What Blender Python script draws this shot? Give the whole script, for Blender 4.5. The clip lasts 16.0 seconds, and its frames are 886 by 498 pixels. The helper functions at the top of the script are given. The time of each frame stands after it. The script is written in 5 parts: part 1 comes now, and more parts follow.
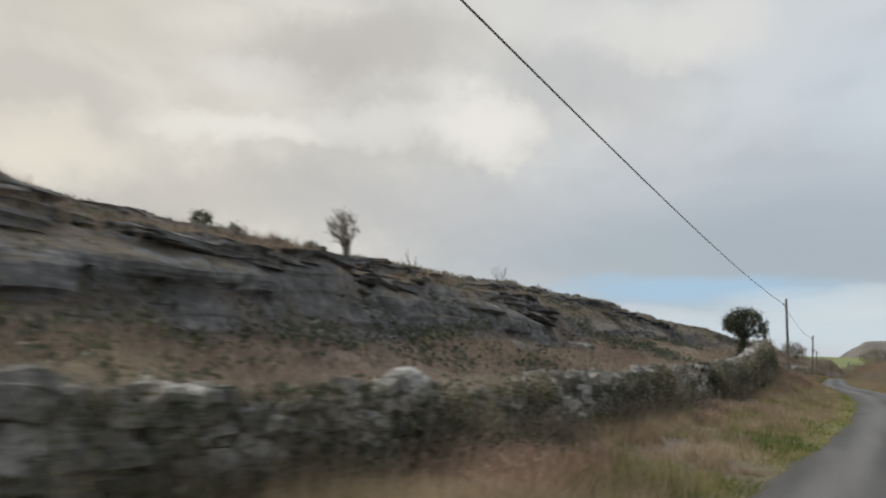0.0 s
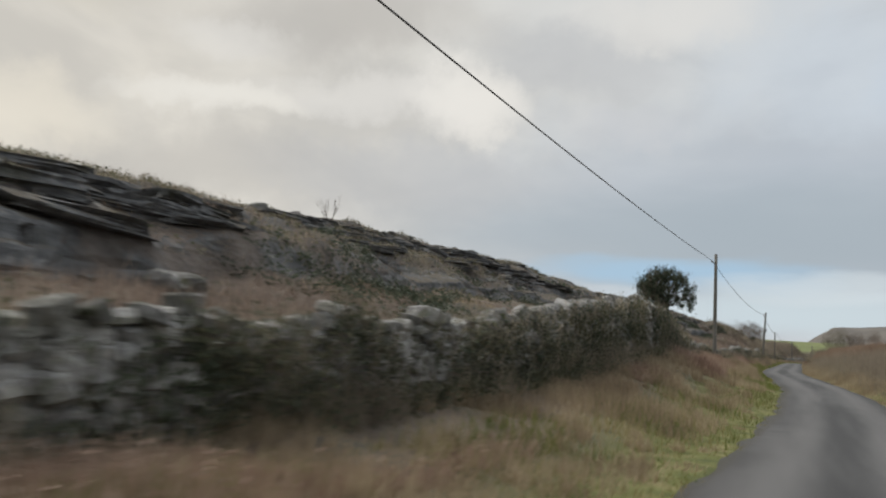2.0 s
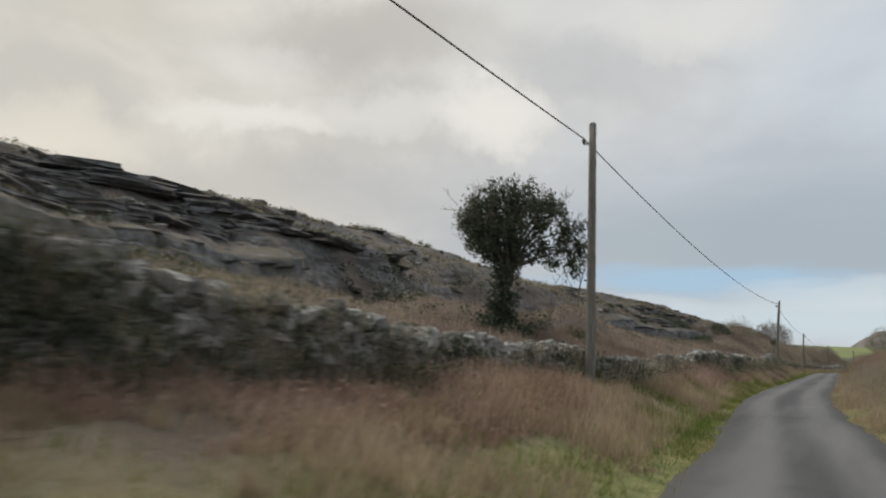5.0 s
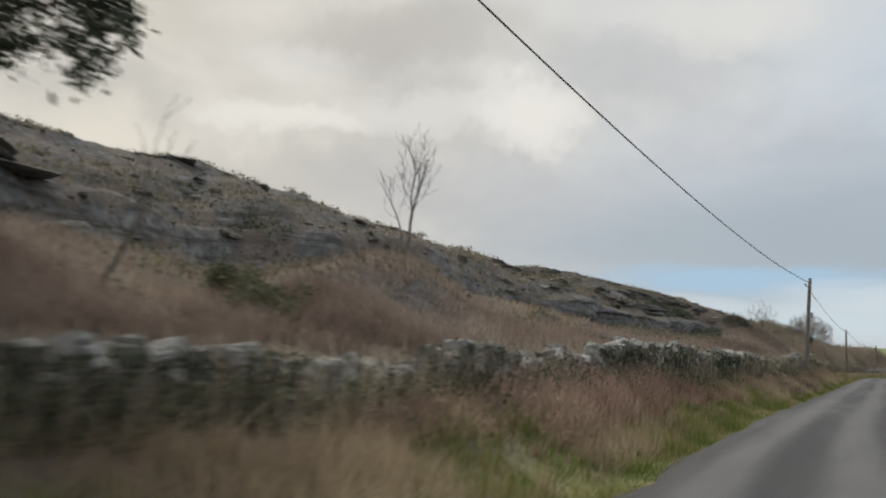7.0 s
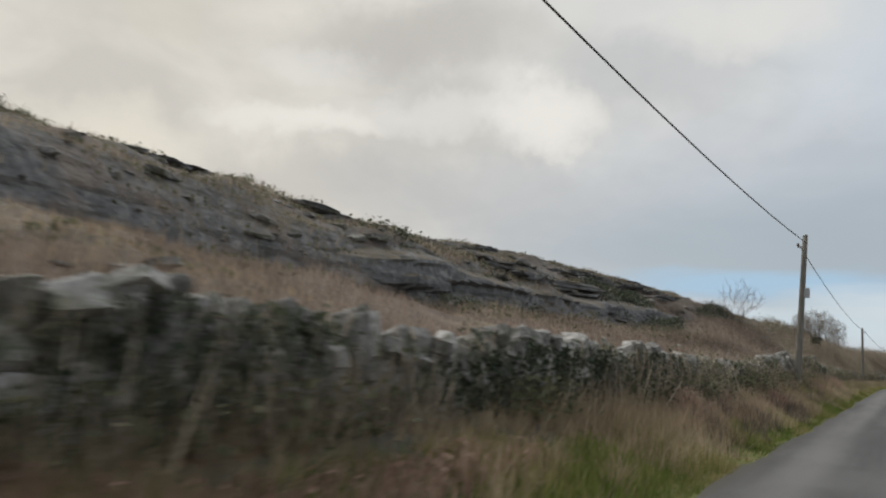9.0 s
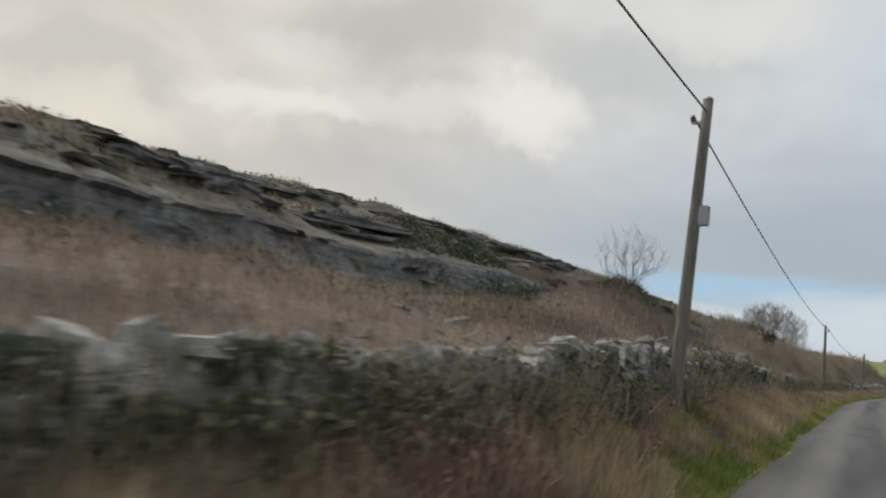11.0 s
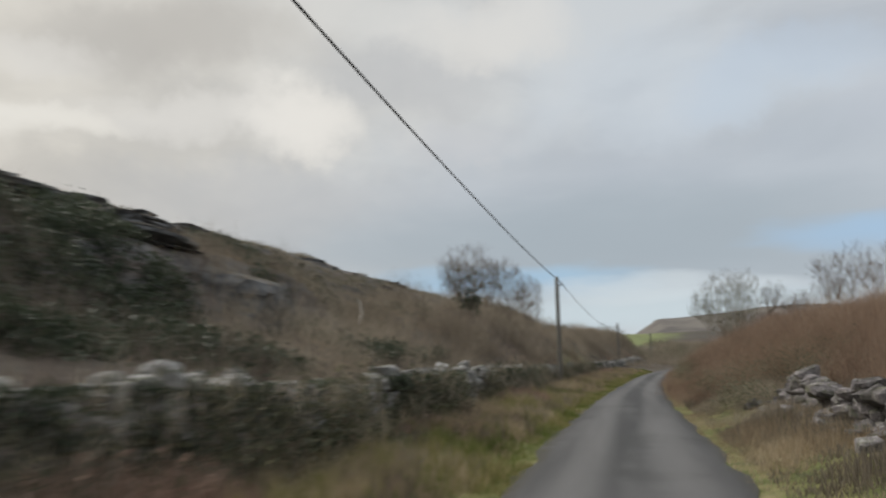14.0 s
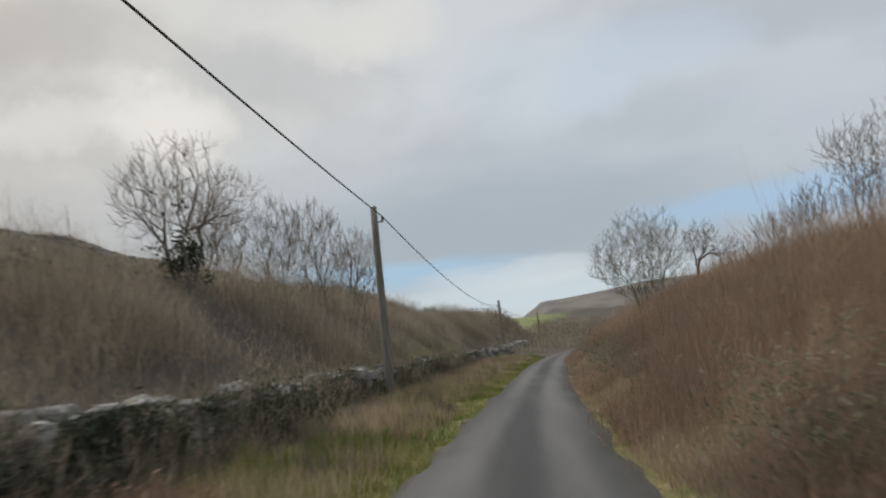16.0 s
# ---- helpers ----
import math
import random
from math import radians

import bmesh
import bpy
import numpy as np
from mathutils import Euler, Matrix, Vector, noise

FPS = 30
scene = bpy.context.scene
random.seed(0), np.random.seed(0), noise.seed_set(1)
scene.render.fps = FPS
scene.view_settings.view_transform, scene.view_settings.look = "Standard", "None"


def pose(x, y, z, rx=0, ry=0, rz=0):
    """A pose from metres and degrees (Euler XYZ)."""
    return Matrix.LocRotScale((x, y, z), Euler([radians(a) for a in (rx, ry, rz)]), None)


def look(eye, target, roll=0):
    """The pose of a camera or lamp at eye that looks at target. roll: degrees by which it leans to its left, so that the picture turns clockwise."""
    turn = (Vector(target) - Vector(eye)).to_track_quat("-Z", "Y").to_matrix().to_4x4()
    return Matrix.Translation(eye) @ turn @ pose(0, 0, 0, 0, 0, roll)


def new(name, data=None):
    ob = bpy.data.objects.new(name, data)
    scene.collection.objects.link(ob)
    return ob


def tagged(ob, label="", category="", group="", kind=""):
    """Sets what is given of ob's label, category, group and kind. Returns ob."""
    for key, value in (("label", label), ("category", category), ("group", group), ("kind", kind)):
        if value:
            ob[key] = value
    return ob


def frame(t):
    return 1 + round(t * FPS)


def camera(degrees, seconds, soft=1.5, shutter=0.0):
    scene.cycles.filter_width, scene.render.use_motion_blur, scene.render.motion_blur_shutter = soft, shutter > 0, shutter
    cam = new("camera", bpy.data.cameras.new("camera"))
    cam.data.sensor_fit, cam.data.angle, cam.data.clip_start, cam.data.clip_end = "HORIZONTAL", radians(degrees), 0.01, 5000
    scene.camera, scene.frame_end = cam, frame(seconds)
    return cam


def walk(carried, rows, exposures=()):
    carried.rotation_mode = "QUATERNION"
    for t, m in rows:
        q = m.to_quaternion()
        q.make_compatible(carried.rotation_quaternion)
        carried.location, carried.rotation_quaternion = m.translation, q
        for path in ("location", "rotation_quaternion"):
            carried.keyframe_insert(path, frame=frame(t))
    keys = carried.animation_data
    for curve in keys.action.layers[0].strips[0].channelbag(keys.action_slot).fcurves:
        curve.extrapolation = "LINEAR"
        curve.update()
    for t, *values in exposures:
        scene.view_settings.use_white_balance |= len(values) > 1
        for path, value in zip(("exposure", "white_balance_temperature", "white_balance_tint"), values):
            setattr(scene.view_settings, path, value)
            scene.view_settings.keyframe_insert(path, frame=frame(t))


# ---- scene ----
cam = camera(62.0, 16.0, soft=2.0, shutter=0.4)
PATH = [
    (0.0, 0.002, -0.000, 1.530, 98.231, -2.073, 26.453),
    (0.5, 0.532, 4.817, 1.507, 97.036, -2.855, 25.068),
    (1.0, 1.036, 9.763, 1.484, 96.412, -2.749, 24.568),
    (1.5, 1.501, 14.840, 1.458, 96.354, -2.903, 24.483),
    (2.0, 1.944, 20.059, 1.435, 96.432, -3.626, 24.613),
    (2.5, 2.341, 25.263, 1.422, 96.594, -4.262, 24.579),
    (3.0, 2.655, 30.359, 1.426, 96.624, -4.061, 24.444),
    (5.5, 3.240, 55.894, 1.579, 97.386, -2.295, 27.671),
    (6.0, 3.124, 60.653, 1.576, 96.987, -2.568, 27.995),
    (6.5, 3.025, 65.207, 1.538, 96.684, -2.809, 28.650),
    (7.0, 2.912, 69.720, 1.518, 97.190, -2.787, 29.836),
    (7.5, 2.817, 74.425, 1.494, 97.563, -2.146, 30.456),
    (8.0, 2.717, 78.862, 1.457, 97.750, -2.621, 30.743),
    (10.5, 2.299, 99.737, 1.519, 96.529, -4.664, 29.410),
    (11.0, 2.354, 103.936, 1.541, 96.720, -5.548, 28.747),
    (11.5, 2.456, 108.049, 1.562, 96.664, -5.292, 28.247),
    (12.0, 2.479, 112.570, 1.548, 96.289, -5.230, 27.827),
    (12.5, 2.537, 117.288, 1.562, 97.158, -4.338, 27.546),
    (13.0, 2.722, 122.498, 1.549, 97.322, -3.793, 27.354),
    (13.5, 2.895, 127.506, 1.545, 97.776, -1.585, 23.039),
    (14.0, 3.050, 132.347, 1.539, 98.043, 1.008, 12.773),
    (14.5, 3.204, 136.953, 1.515, 97.754, 2.613, 6.953),
    (15.0, 3.437, 141.329, 1.479, 97.456, 4.958, 4.021),
    (15.5, 3.586, 145.575, 1.396, 96.833, 5.776, 5.186),
    (16.0, 3.642, 149.793, 1.323, 97.194, 5.908, 4.459),
]
walk(cam, [(r[0], pose(*r[1:])) for r in PATH], [(0.0, 0.19), (13.0, 0.21), (14.5, 0.13), (16.0, 0.18)])

# ---------------------------------------------------------------- world, sun
SUN_EL, SUN_AZ = 52.0, 75.0          # degrees: height, and turn to the left of +y


def toward(az, el):
    a, e = radians(az), radians(el)
    return Vector((-math.sin(a) * math.cos(e), math.cos(a) * math.cos(e), math.sin(e)))


def build_world():
    w = bpy.data.worlds.new("overcast_sky")
    scene.world = w
    w.use_nodes = True
    nt = w.node_tree
    nt.nodes.clear()
    N, L = nt.nodes.new, nt.links.new
    out, bg = N("ShaderNodeOutputWorld"), N("ShaderNodeBackground")
    L(bg.outputs[0], out.inputs[0])
    sky = N("ShaderNodeTexSky")
    sky.sky_type, sky.sun_disc = "NISHITA", False
    sky.sun_elevation, sky.sun_rotation = radians(SUN_EL), radians(-SUN_AZ)
    skys = N("ShaderNodeVectorMath"); skys.operation = "SCALE"
    skys.inputs["Scale"].default_value = 0.10
    L(sky.outputs[0], skys.inputs[0])
    co = N("ShaderNodeTexCoord")
    # cloud layer: the direction laid on a flat ceiling
    sep = N("ShaderNodeSeparateXYZ"); L(co.outputs["Generated"], sep.inputs[0])
    up = N("ShaderNodeMath"); up.operation = "MAXIMUM"; L(sep.outputs["Z"], up.inputs[0]); up.inputs[1].default_value = 0.0
    upb = N("ShaderNodeMath"); upb.operation = "ADD"; L(up.outputs[0], upb.inputs[0]); upb.inputs[1].default_value = 0.16
    inv = N("ShaderNodeMath"); inv.operation = "DIVIDE"; inv.inputs[0].default_value = 1.0; L(upb.outputs[0], inv.inputs[1])
    flat = N("ShaderNodeVectorMath"); flat.operation = "SCALE"; L(co.outputs["Generated"], flat.inputs[0]); L(inv.outputs[0], flat.inputs["Scale"])
    # soft lumps, wider than high
    lump = N("ShaderNodeMapping"); lump.inputs["Scale"].default_value = (1.0, 1.0, 2.1); L(co.outputs["Generated"], lump.inputs["Vector"])
    puff = N("ShaderNodeTexNoise"); puff.inputs["Scale"].default_value = 5.2; puff.inputs["Detail"].default_value = 5.0
    puff.inputs["Roughness"].default_value = 0.5; puff.inputs["Distortion"].default_value = 0.35
    L(lump.outputs[0], puff.inputs["Vector"])
    big = N("ShaderNodeTexNoise"); big.inputs["Scale"].default_value = 1.1; big.inputs["Detail"].default_value = 5.0
    big.inputs["Roughness"].default_value = 0.5; big.inputs["Distortion"].default_value = 0.3
    L(flat.outputs[0], big.inputs["Vector"])
    both = N("ShaderNodeMath"); both.operation = "MULTIPLY_ADD"; both.inputs[1].default_value = 0.62; L(puff.outputs["Fac"], both.inputs[0])
    part_big = N("ShaderNodeMath"); part_big.operation = "MULTIPLY"; part_big.inputs[1].default_value = 0.38; L(big.outputs["Fac"], part_big.inputs[0])
    L(part_big.outputs[0], both.inputs[2])
    # ragged direction for the single clouds
    wob = N("ShaderNodeTexNoise"); wob.inputs["Scale"].default_value = 5.0; wob.inputs["Detail"].default_value = 6.0; wob.inputs["Roughness"].default_value = 0.6
    L(co.outputs["Generated"], wob.inputs["Vector"])
    wobc = N("ShaderNodeVectorMath"); wobc.operation = "SUBTRACT"; L(wob.outputs["Color"], wobc.inputs[0]); wobc.inputs[1].default_value = (0.5, 0.5, 0.5)
    wobs = N("ShaderNodeVectorMath"); wobs.operation = "SCALE"; L(wobc.outputs[0], wobs.inputs[0]); wobs.inputs["Scale"].default_value = 0.20
    rag = N("ShaderNodeVectorMath"); rag.operation = "ADD"; L(co.outputs["Generated"], rag.inputs[0]); L(wobs.outputs[0], rag.inputs[1])

    def mix(a, b, fac):
        m = N("ShaderNodeMix"); m.data_type = "RGBA"
        for s, v in ((m.inputs[6], a), (m.inputs[7], b), (m.inputs[0], fac)):
            if isinstance(v, (tuple, float)):
                s.default_value = v
            else:
                L(v, s)
        return m.outputs[2]

    def ramp(v, a, b, lo=0.0, hi=1.0):
        m = N("ShaderNodeMapRange"); m.interpolation_type = "SMOOTHSTEP"
        L(v, m.inputs[0])
        m.inputs[1].default_value, m.inputs[2].default_value, m.inputs[3].default_value, m.inputs[4].default_value = a, b, lo, hi
        return m.outputs[0]

    def dot(v, d):
        m = N("ShaderNodeVectorMath"); m.operation = "DOT_PRODUCT"; L(v, m.inputs[0]); m.inputs[1].default_value = tuple(d)
        return m.outputs["Value"]

    # warm cream on the sun's side, cool grey away from it
    side = ramp(dot(rag.outputs[0], toward(78, 10)), 0.10, 0.97)
    cloud = mix((0.530, 0.562, 0.590, 1), (0.645, 0.615, 0.555, 1), side)
    shade = mix((0.445, 0.474, 0.505, 1), (0.525, 0.504, 0.462, 1), side)
    col = mix(shade, cloud, ramp(both.outputs[0], 0.38, 0.62))

    # calmer, level streaks for the low bands
    level = N("ShaderNodeMapping"); level.inputs["Scale"].default_value = (1.0, 1.0, 4.0); L(co.outputs["Generated"], level.inputs["Vector"])
    drift = N("ShaderNodeTexNoise"); drift.inputs["Scale"].default_value = 6.0; drift.inputs["Detail"].default_value = 5.0
    L(level.outputs[0], drift.inputs["Vector"])
    driftc = N("ShaderNodeVectorMath"); driftc.operation = "SUBTRACT"; L(drift.outputs["Color"], driftc.inputs[0]); driftc.inputs[1].default_value = (0.5, 0.5, 0.5)
    drifts = N("ShaderNodeVectorMath"); drifts.operation = "MULTIPLY"; L(driftc.outputs[0], drifts.inputs[0]); drifts.inputs[1].default_value = (0.20, 0.20, 0.05)
    calm = N("ShaderNodeVectorMath"); calm.operation = "ADD"; L(co.outputs["Generated"], calm.inputs[0]); L(drifts.outputs[0], calm.inputs[1])

    def bank(az, el, width, height, colour, strength):
        """One soft cloud or gap: wider than high, ragged by the noise."""
        d = toward(az, el)
        right = Vector((d.y, -d.x, 0)).normalized()
        top = right.cross(d)
        way = calm.outputs[0] if el < 9.0 else rag.outputs[0]
        a, b = dot(way, right / width), dot(way, top / height)
        q = N("ShaderNodeMath"); q.operation = "MULTIPLY"; L(a, q.inputs[0]); L(a, q.inputs[1])
        r = N("ShaderNodeMath"); r.operation = "MULTIPLY_ADD"; L(b, r.inputs[0]); L(b, r.inputs[1]); L(q.outputs[0], r.inputs[2])
        f = ramp(r.outputs[0], 1.35, -0.15, 0.0, strength)
        ahead = ramp(dot(co.outputs["Generated"], d), 0.2, 0.4)
        m = N("ShaderNodeMath"); m.operation = "MULTIPLY"; L(f, m.inputs[0]); L(ahead, m.inputs[1])
        return colour, m.outputs[0]

    for colour, fac in CLOUDS(bank, skys.outputs[0]):
        col = mix(col, colour, fac)
    L(col, bg.inputs["Color"])
    bg.inputs["Strength"].default_value = 1.0


def CLOUDS(bank, blue):
    cream, white, slate, pale = (0.70, 0.655, 0.565, 1), (0.665, 0.65, 0.62, 1), (0.335, 0.388, 0.43, 1), (0.51, 0.57, 0.635, 1)
    dun, ash = (0.435, 0.42, 0.395, 1), (0.425, 0.435, 0.45, 1)
    return [
        bank(-4, 10.0, 0.62, 0.15, (0.40, 0.45, 0.51, 1), 0.65),
        bank(0, 8.0, 0.50, 0.085, slate, 0.85),
        bank(34, 23.5, 0.20, 0.065, dun, 0.80),
        bank(16, 21.0, 0.13, 0.055, ash, 0.55),
        bank(46, 10.5, 0.26, 0.065, dun, 0.60),
        bank(28, 11.5, 0.22, 0.055, ash, 0.55),
        bank(55, 22.5, 0.10, 0.05, (0.56, 0.53, 0.46, 1), 0.6),
        bank(57, 13.5, 0.14, 0.055, cream, 0.75),
        bank(31, 17.3, 0.17, 0.035, white, 0.65),
        bank(24.4, 17.0, 0.085, 0.050, (0.72, 0.70, 0.66, 1), 0.95),
        bank(43, 16.2, 0.12, 0.026, (0.71, 0.69, 0.64, 1), 0.90),
        bank(42, 21.3, 0.09, 0.035, white, 0.55),
        bank(9, 24.5, 0.13, 0.045, white, 0.65),
        bank(11, 16.5, 0.10, 0.035, (0.52, 0.53, 0.55, 1), 0.5),
        bank(-4, 19.5, 0.16, 0.08, pale, 0.5),
        bank(-13, 18.5, 0.14, 0.05, (0.49, 0.57, 0.66, 1), 0.6),
        bank(-25, 15.0, 0.18, 0.06, (0.46, 0.50, 0.56, 1), 0.6),
        bank(-22, 20.0, 0.25, 0.06, blue, 0.12),
        bank(-21, 8.0, 0.20, 0.032, (0.34, 0.49, 0.66, 1), 0.85),
        bank(8, 5.4, 0.22, 0.024, (0.34, 0.50, 0.65, 1), 0.85),
        bank(-2, 2.8, 0.34, 0.034, (0.52, 0.60, 0.64, 1), 0.9),
        bank(-4, 4.5, 0.17, 0.018, (0.60, 0.66, 0.69, 1), 0.55),
        bank(14, 3.6, 0.12, 0.014, (0.55, 0.62, 0.68, 1), 0.5),
    ]


build_world()
sun = new("sun", bpy.data.lights.new("sun", "SUN"))
sun.data.energy, sun.data.angle, sun.data.color = 1.9, radians(30), (1.0, 0.95, 0.88)
sun.matrix_world = look(toward(SUN_AZ, SUN_EL) * 100, (0, 0, 0))

# ---------------------------------------------------------------- materials


class Mat:
    """A small builder for procedural materials."""

    def __init__(self, name, rough=0.9):
        self.m = bpy.data.materials.new(name)
        self.m.use_nodes = True
        self.nt = self.m.node_tree
        self.bsdf = self.nt.nodes["Principled BSDF"]
        self.bsdf.inputs["Roughness"].default_value = rough
        self.bsdf.inputs["Specular IOR Level"].default_value = 0.25

    def n(self, kind, **ins):
        node = self.nt.nodes.new("ShaderNode" + kind)
        for k, v in ins.items():
            self.set(node.inputs[k.replace("_", " ")], v)
        return node

    def set(self, sock, v):
        if isinstance(v, bpy.types.NodeSocket):
            self.nt.links.new(v, sock)
        else:
            sock.default_value = v

    def noise(self, scale, detail=4.0, vec=None, rough=0.55):
        node = self.n("TexNoise", Scale=scale, Detail=detail, Roughness=rough)
        self.set(node.inputs["Vector"], vec or self.place())
        return node.outputs["Fac"]

    def place(self):
        return self.n("NewGeometry").outputs["Position"]

    def own(self):
        return self.n("TexCoord").outputs["Object"]

    def span(self, v, a, b, lo=0.0, hi=1.0):
        node = self.n("MapRange")
        node.interpolation_type = "SMOOTHSTEP"
        for i, x in enumerate((v, a, b, lo, hi)):
            self.set(node.inputs[i], x)
        return node.outputs[0]

    def mix(self, a, b, f, how="MIX"):
        node = self.nt.nodes.new("ShaderNodeMix")
        node.data_type, node.blend_type = "RGBA", how
        for s, v in ((node.inputs[6], a), (node.inputs[7], b), (node.inputs[0], f)):
            self.set(s, (*v, 1) if isinstance(v, tuple) and len(v) == 3 else v)
        return node.outputs[2]

    def ramp(self, v, *stops):
        node = self.nt.nodes.new("ShaderNodeValToRGB")
        el = node.color_ramp.elements
        while len(el) < len(stops):
            el.new(0.5)
        for e, (p, c) in zip(el, stops):
            e.position, e.color = p, (*c, 1)
        self.set(node.inputs[0], v)
        return node.outputs[0]

    def math(self, op, a, b):
        node = self.nt.nodes.new("ShaderNodeMath")
        node.operation = op
        self.set(node.inputs[0], a), self.set(node.inputs[1], b)
        return node.outputs[0]

    def done(self, colour, bump=None, depth=0.02, strength=0.6):
        self.set(self.bsdf.inputs["Base Color"], colour if isinstance(colour, bpy.types.NodeSocket) else (*colour, 1))
        if bump is not None:
            b = self.n("Bump", Height=bump, Distance=depth, Strength=strength)
            self.set(self.bsdf.inputs["Normal"], b.outputs[0])
        return self.m


def mat_ground():
    """Hill turf, dead bracken and pale limestone; green only on the far pasture."""
    k = Mat("hill_ground", 0.95)
    pos = k.place()
    sx = k.n("SeparateXYZ", Vector=pos)
    wide, mid, fine = k.noise(0.12, 5), k.noise(0.7, 5), k.noise(6.0, 6)
    brown = k.ramp(mid, (0.25, (0.080, 0.065, 0.054)), (0.5, (0.160, 0.125, 0.102)), (0.75, (0.25, 0.205, 0.163)))
    straw = k.mix(brown, (0.25, 0.22, 0.135), k.span(wide, 0.5, 0.68, 0.0, 0.75))
    scrub = k.mix(straw, (0.075, 0.076, 0.064), k.math("MAXIMUM", k.span(k.noise(0.35, 6), 0.52, 0.64, 0.0, 0.8), k.math("MULTIPLY", k.span(sx.outputs["Z"], 3.0, 5.5), k.span(k.noise(0.8, 6), 0.38, 0.58, 0.25, 0.85))))
    up = k.n("SeparateXYZ", Vector=k.n("NewGeometry").outputs["Normal"]).outputs["Z"]
    bed = k.n("Mapping", Vector=pos)
    bed.inputs["Scale"].default_value = (0.35, 0.35, 3.2)
    strata = k.noise(1.3, 6, bed.outputs[0])
    stone = k.ramp(k.noise(3.0, 7), (0.3, (0.070, 0.071, 0.073)), (0.52, (0.140, 0.140, 0.141)), (0.75, (0.26, 0.257, 0.25)))
    stone = k.mix(stone, (0.050, 0.046, 0.040), k.span(strata, 0.50, 0.60, 0.0, 0.75))
    stone = k.mix(stone, brown, k.span(k.noise(0.55, 6), 0.47, 0.60, 0.0, 0.62))
    broken = k.math("ADD", up, k.span(fine, 0.3, 0.7, -0.10, 0.10))
    steep = k.span(broken, 0.88, 0.78)
    upper = k.span(k.math("ADD", sx.outputs["Z"], k.span(wide, 0.3, 0.7, -1.5, 1.5)), 3.1, 4.9, 0.0, 0.85)
    bare = k.math("MULTIPLY", upper, k.span(k.noise(0.9, 6), 0.40, 0.52))
    rock = k.math("MULTIPLY", k.math("MAXIMUM", steep, bare), k.math("MULTIPLY", k.span(sx.outputs["X"], -3.5, -6.0), k.math("MAXIMUM", k.span(sx.outputs["Y"], 172.0, 146.0, 0.15, 1.0), k.span(sx.outputs["Z"], 6.0, 7.5))))
    scrub = k.mix(scrub, (0.085, 0.074, 0.062), k.span(sx.outputs["Y"], 116.0, 136.0, 0.0, 0.75))
    hill = k.mix(scrub, stone, rock)
    # short grass along the road
    grass = k.ramp(k.noise(2.2, 5), (0.3, (0.085, 0.10, 0.038)), (0.5, (0.16, 0.17, 0.060)), (0.72, (0.27, 0.235, 0.12)))
    near = k.math("MULTIPLY", k.span(sx.outputs["X"], -1.5, 0.6), k.span(sx.outputs["Y"], 205.0, 180.0))
    hill = k.mix(hill, grass, k.math("MULTIPLY", near, k.span(sx.outputs["X"], 7.5, 5.5)))
    # far pasture and far moor
    pasture = k.mix((0.16, 0.195, 0.075), (0.215, 0.235, 0.105), k.noise(0.03, 3))
    field = k.math("MULTIPLY", k.span(sx.outputs["Y"], 330.0, 350.0), k.span(sx.outputs["Y"], 800.0, 760.0))
    hedge = k.math("SUBTRACT", sx.outputs["X"], k.math("MULTIPLY", k.math("SUBTRACT", sx.outputs["Y"], 150.0), 0.085))
    field = k.math("MULTIPLY", field, k.span(k.math("ADD", hedge, k.span(wide, 0.3, 0.7, -8.0, 8.0)), 6.0, -4.0))
    hill = k.mix(hill, pasture, field)
    moor = k.mix((0.115, 0.105, 0.100), (0.19, 0.175, 0.155), k.span(k.noise(0.02, 6), 0.4, 0.6))
    hill = k.mix(hill, moor, k.span(sx.outputs["Y"], 800.0, 840.0))
    return k.done(hill, k.math("ADD", fine, k.noise(1.6, 6)), 0.12, 0.9)


def mat_asphalt():
    k = Mat("worn_asphalt", 0.78)
    k.bsdf.inputs["Specular IOR Level"].default_value = 0.4
    uv = k.n("SeparateXYZ", Vector=k.n("TexCoord").outputs["UV"]).outputs["X"]
    pos = k.place()
    lane = k.n("Mapping", Vector=pos)
    lane.inputs["Scale"].default_value = (1.0, 0.10, 1.0)
    lane = lane.outputs[0]
    grit = k.noise(90.0, 3)
    patch = k.noise(0.9, 5, lane)
    off = k.math("ABSOLUTE", k.math("SUBTRACT", uv, 0.5), 0.0)
    off = k.math("ADD", off, k.span(k.noise(0.6, 4, lane), 0.3, 0.7, -0.03, 0.03))
    track = k.math("MULTIPLY", k.span(off, 0.05, 0.20), k.span(off, 0.43, 0.24))
    base = k.mix((0.042, 0.041, 0.042), (0.094, 0.092, 0.092), k.span(patch, 0.35, 0.68))
    base = k.mix(base, (0.040, 0.040, 0.039), k.span(k.noise(0.45, 6), 0.52, 0.66, 0.0, 0.65))
    col = k.mix(base, (0.146, 0.143, 0.141), k.math("MULTIPLY", track, k.span(k.noise(1.6, 5, lane), 0.25, 0.70, 0.45, 0.85)))
    col = k.mix(col, (0.055, 0.050, 0.038), k.math("MULTIPLY", k.span(off, 0.40, 0.49), k.span(k.noise(3.0, 5), 0.30, 0.55)))
    col = k.mix(col, (0.16, 0.155, 0.145), k.span(grit, 0.55, 0.75, 0.0, 0.5))
    return k.done(col, grit, 0.006, 0.6)


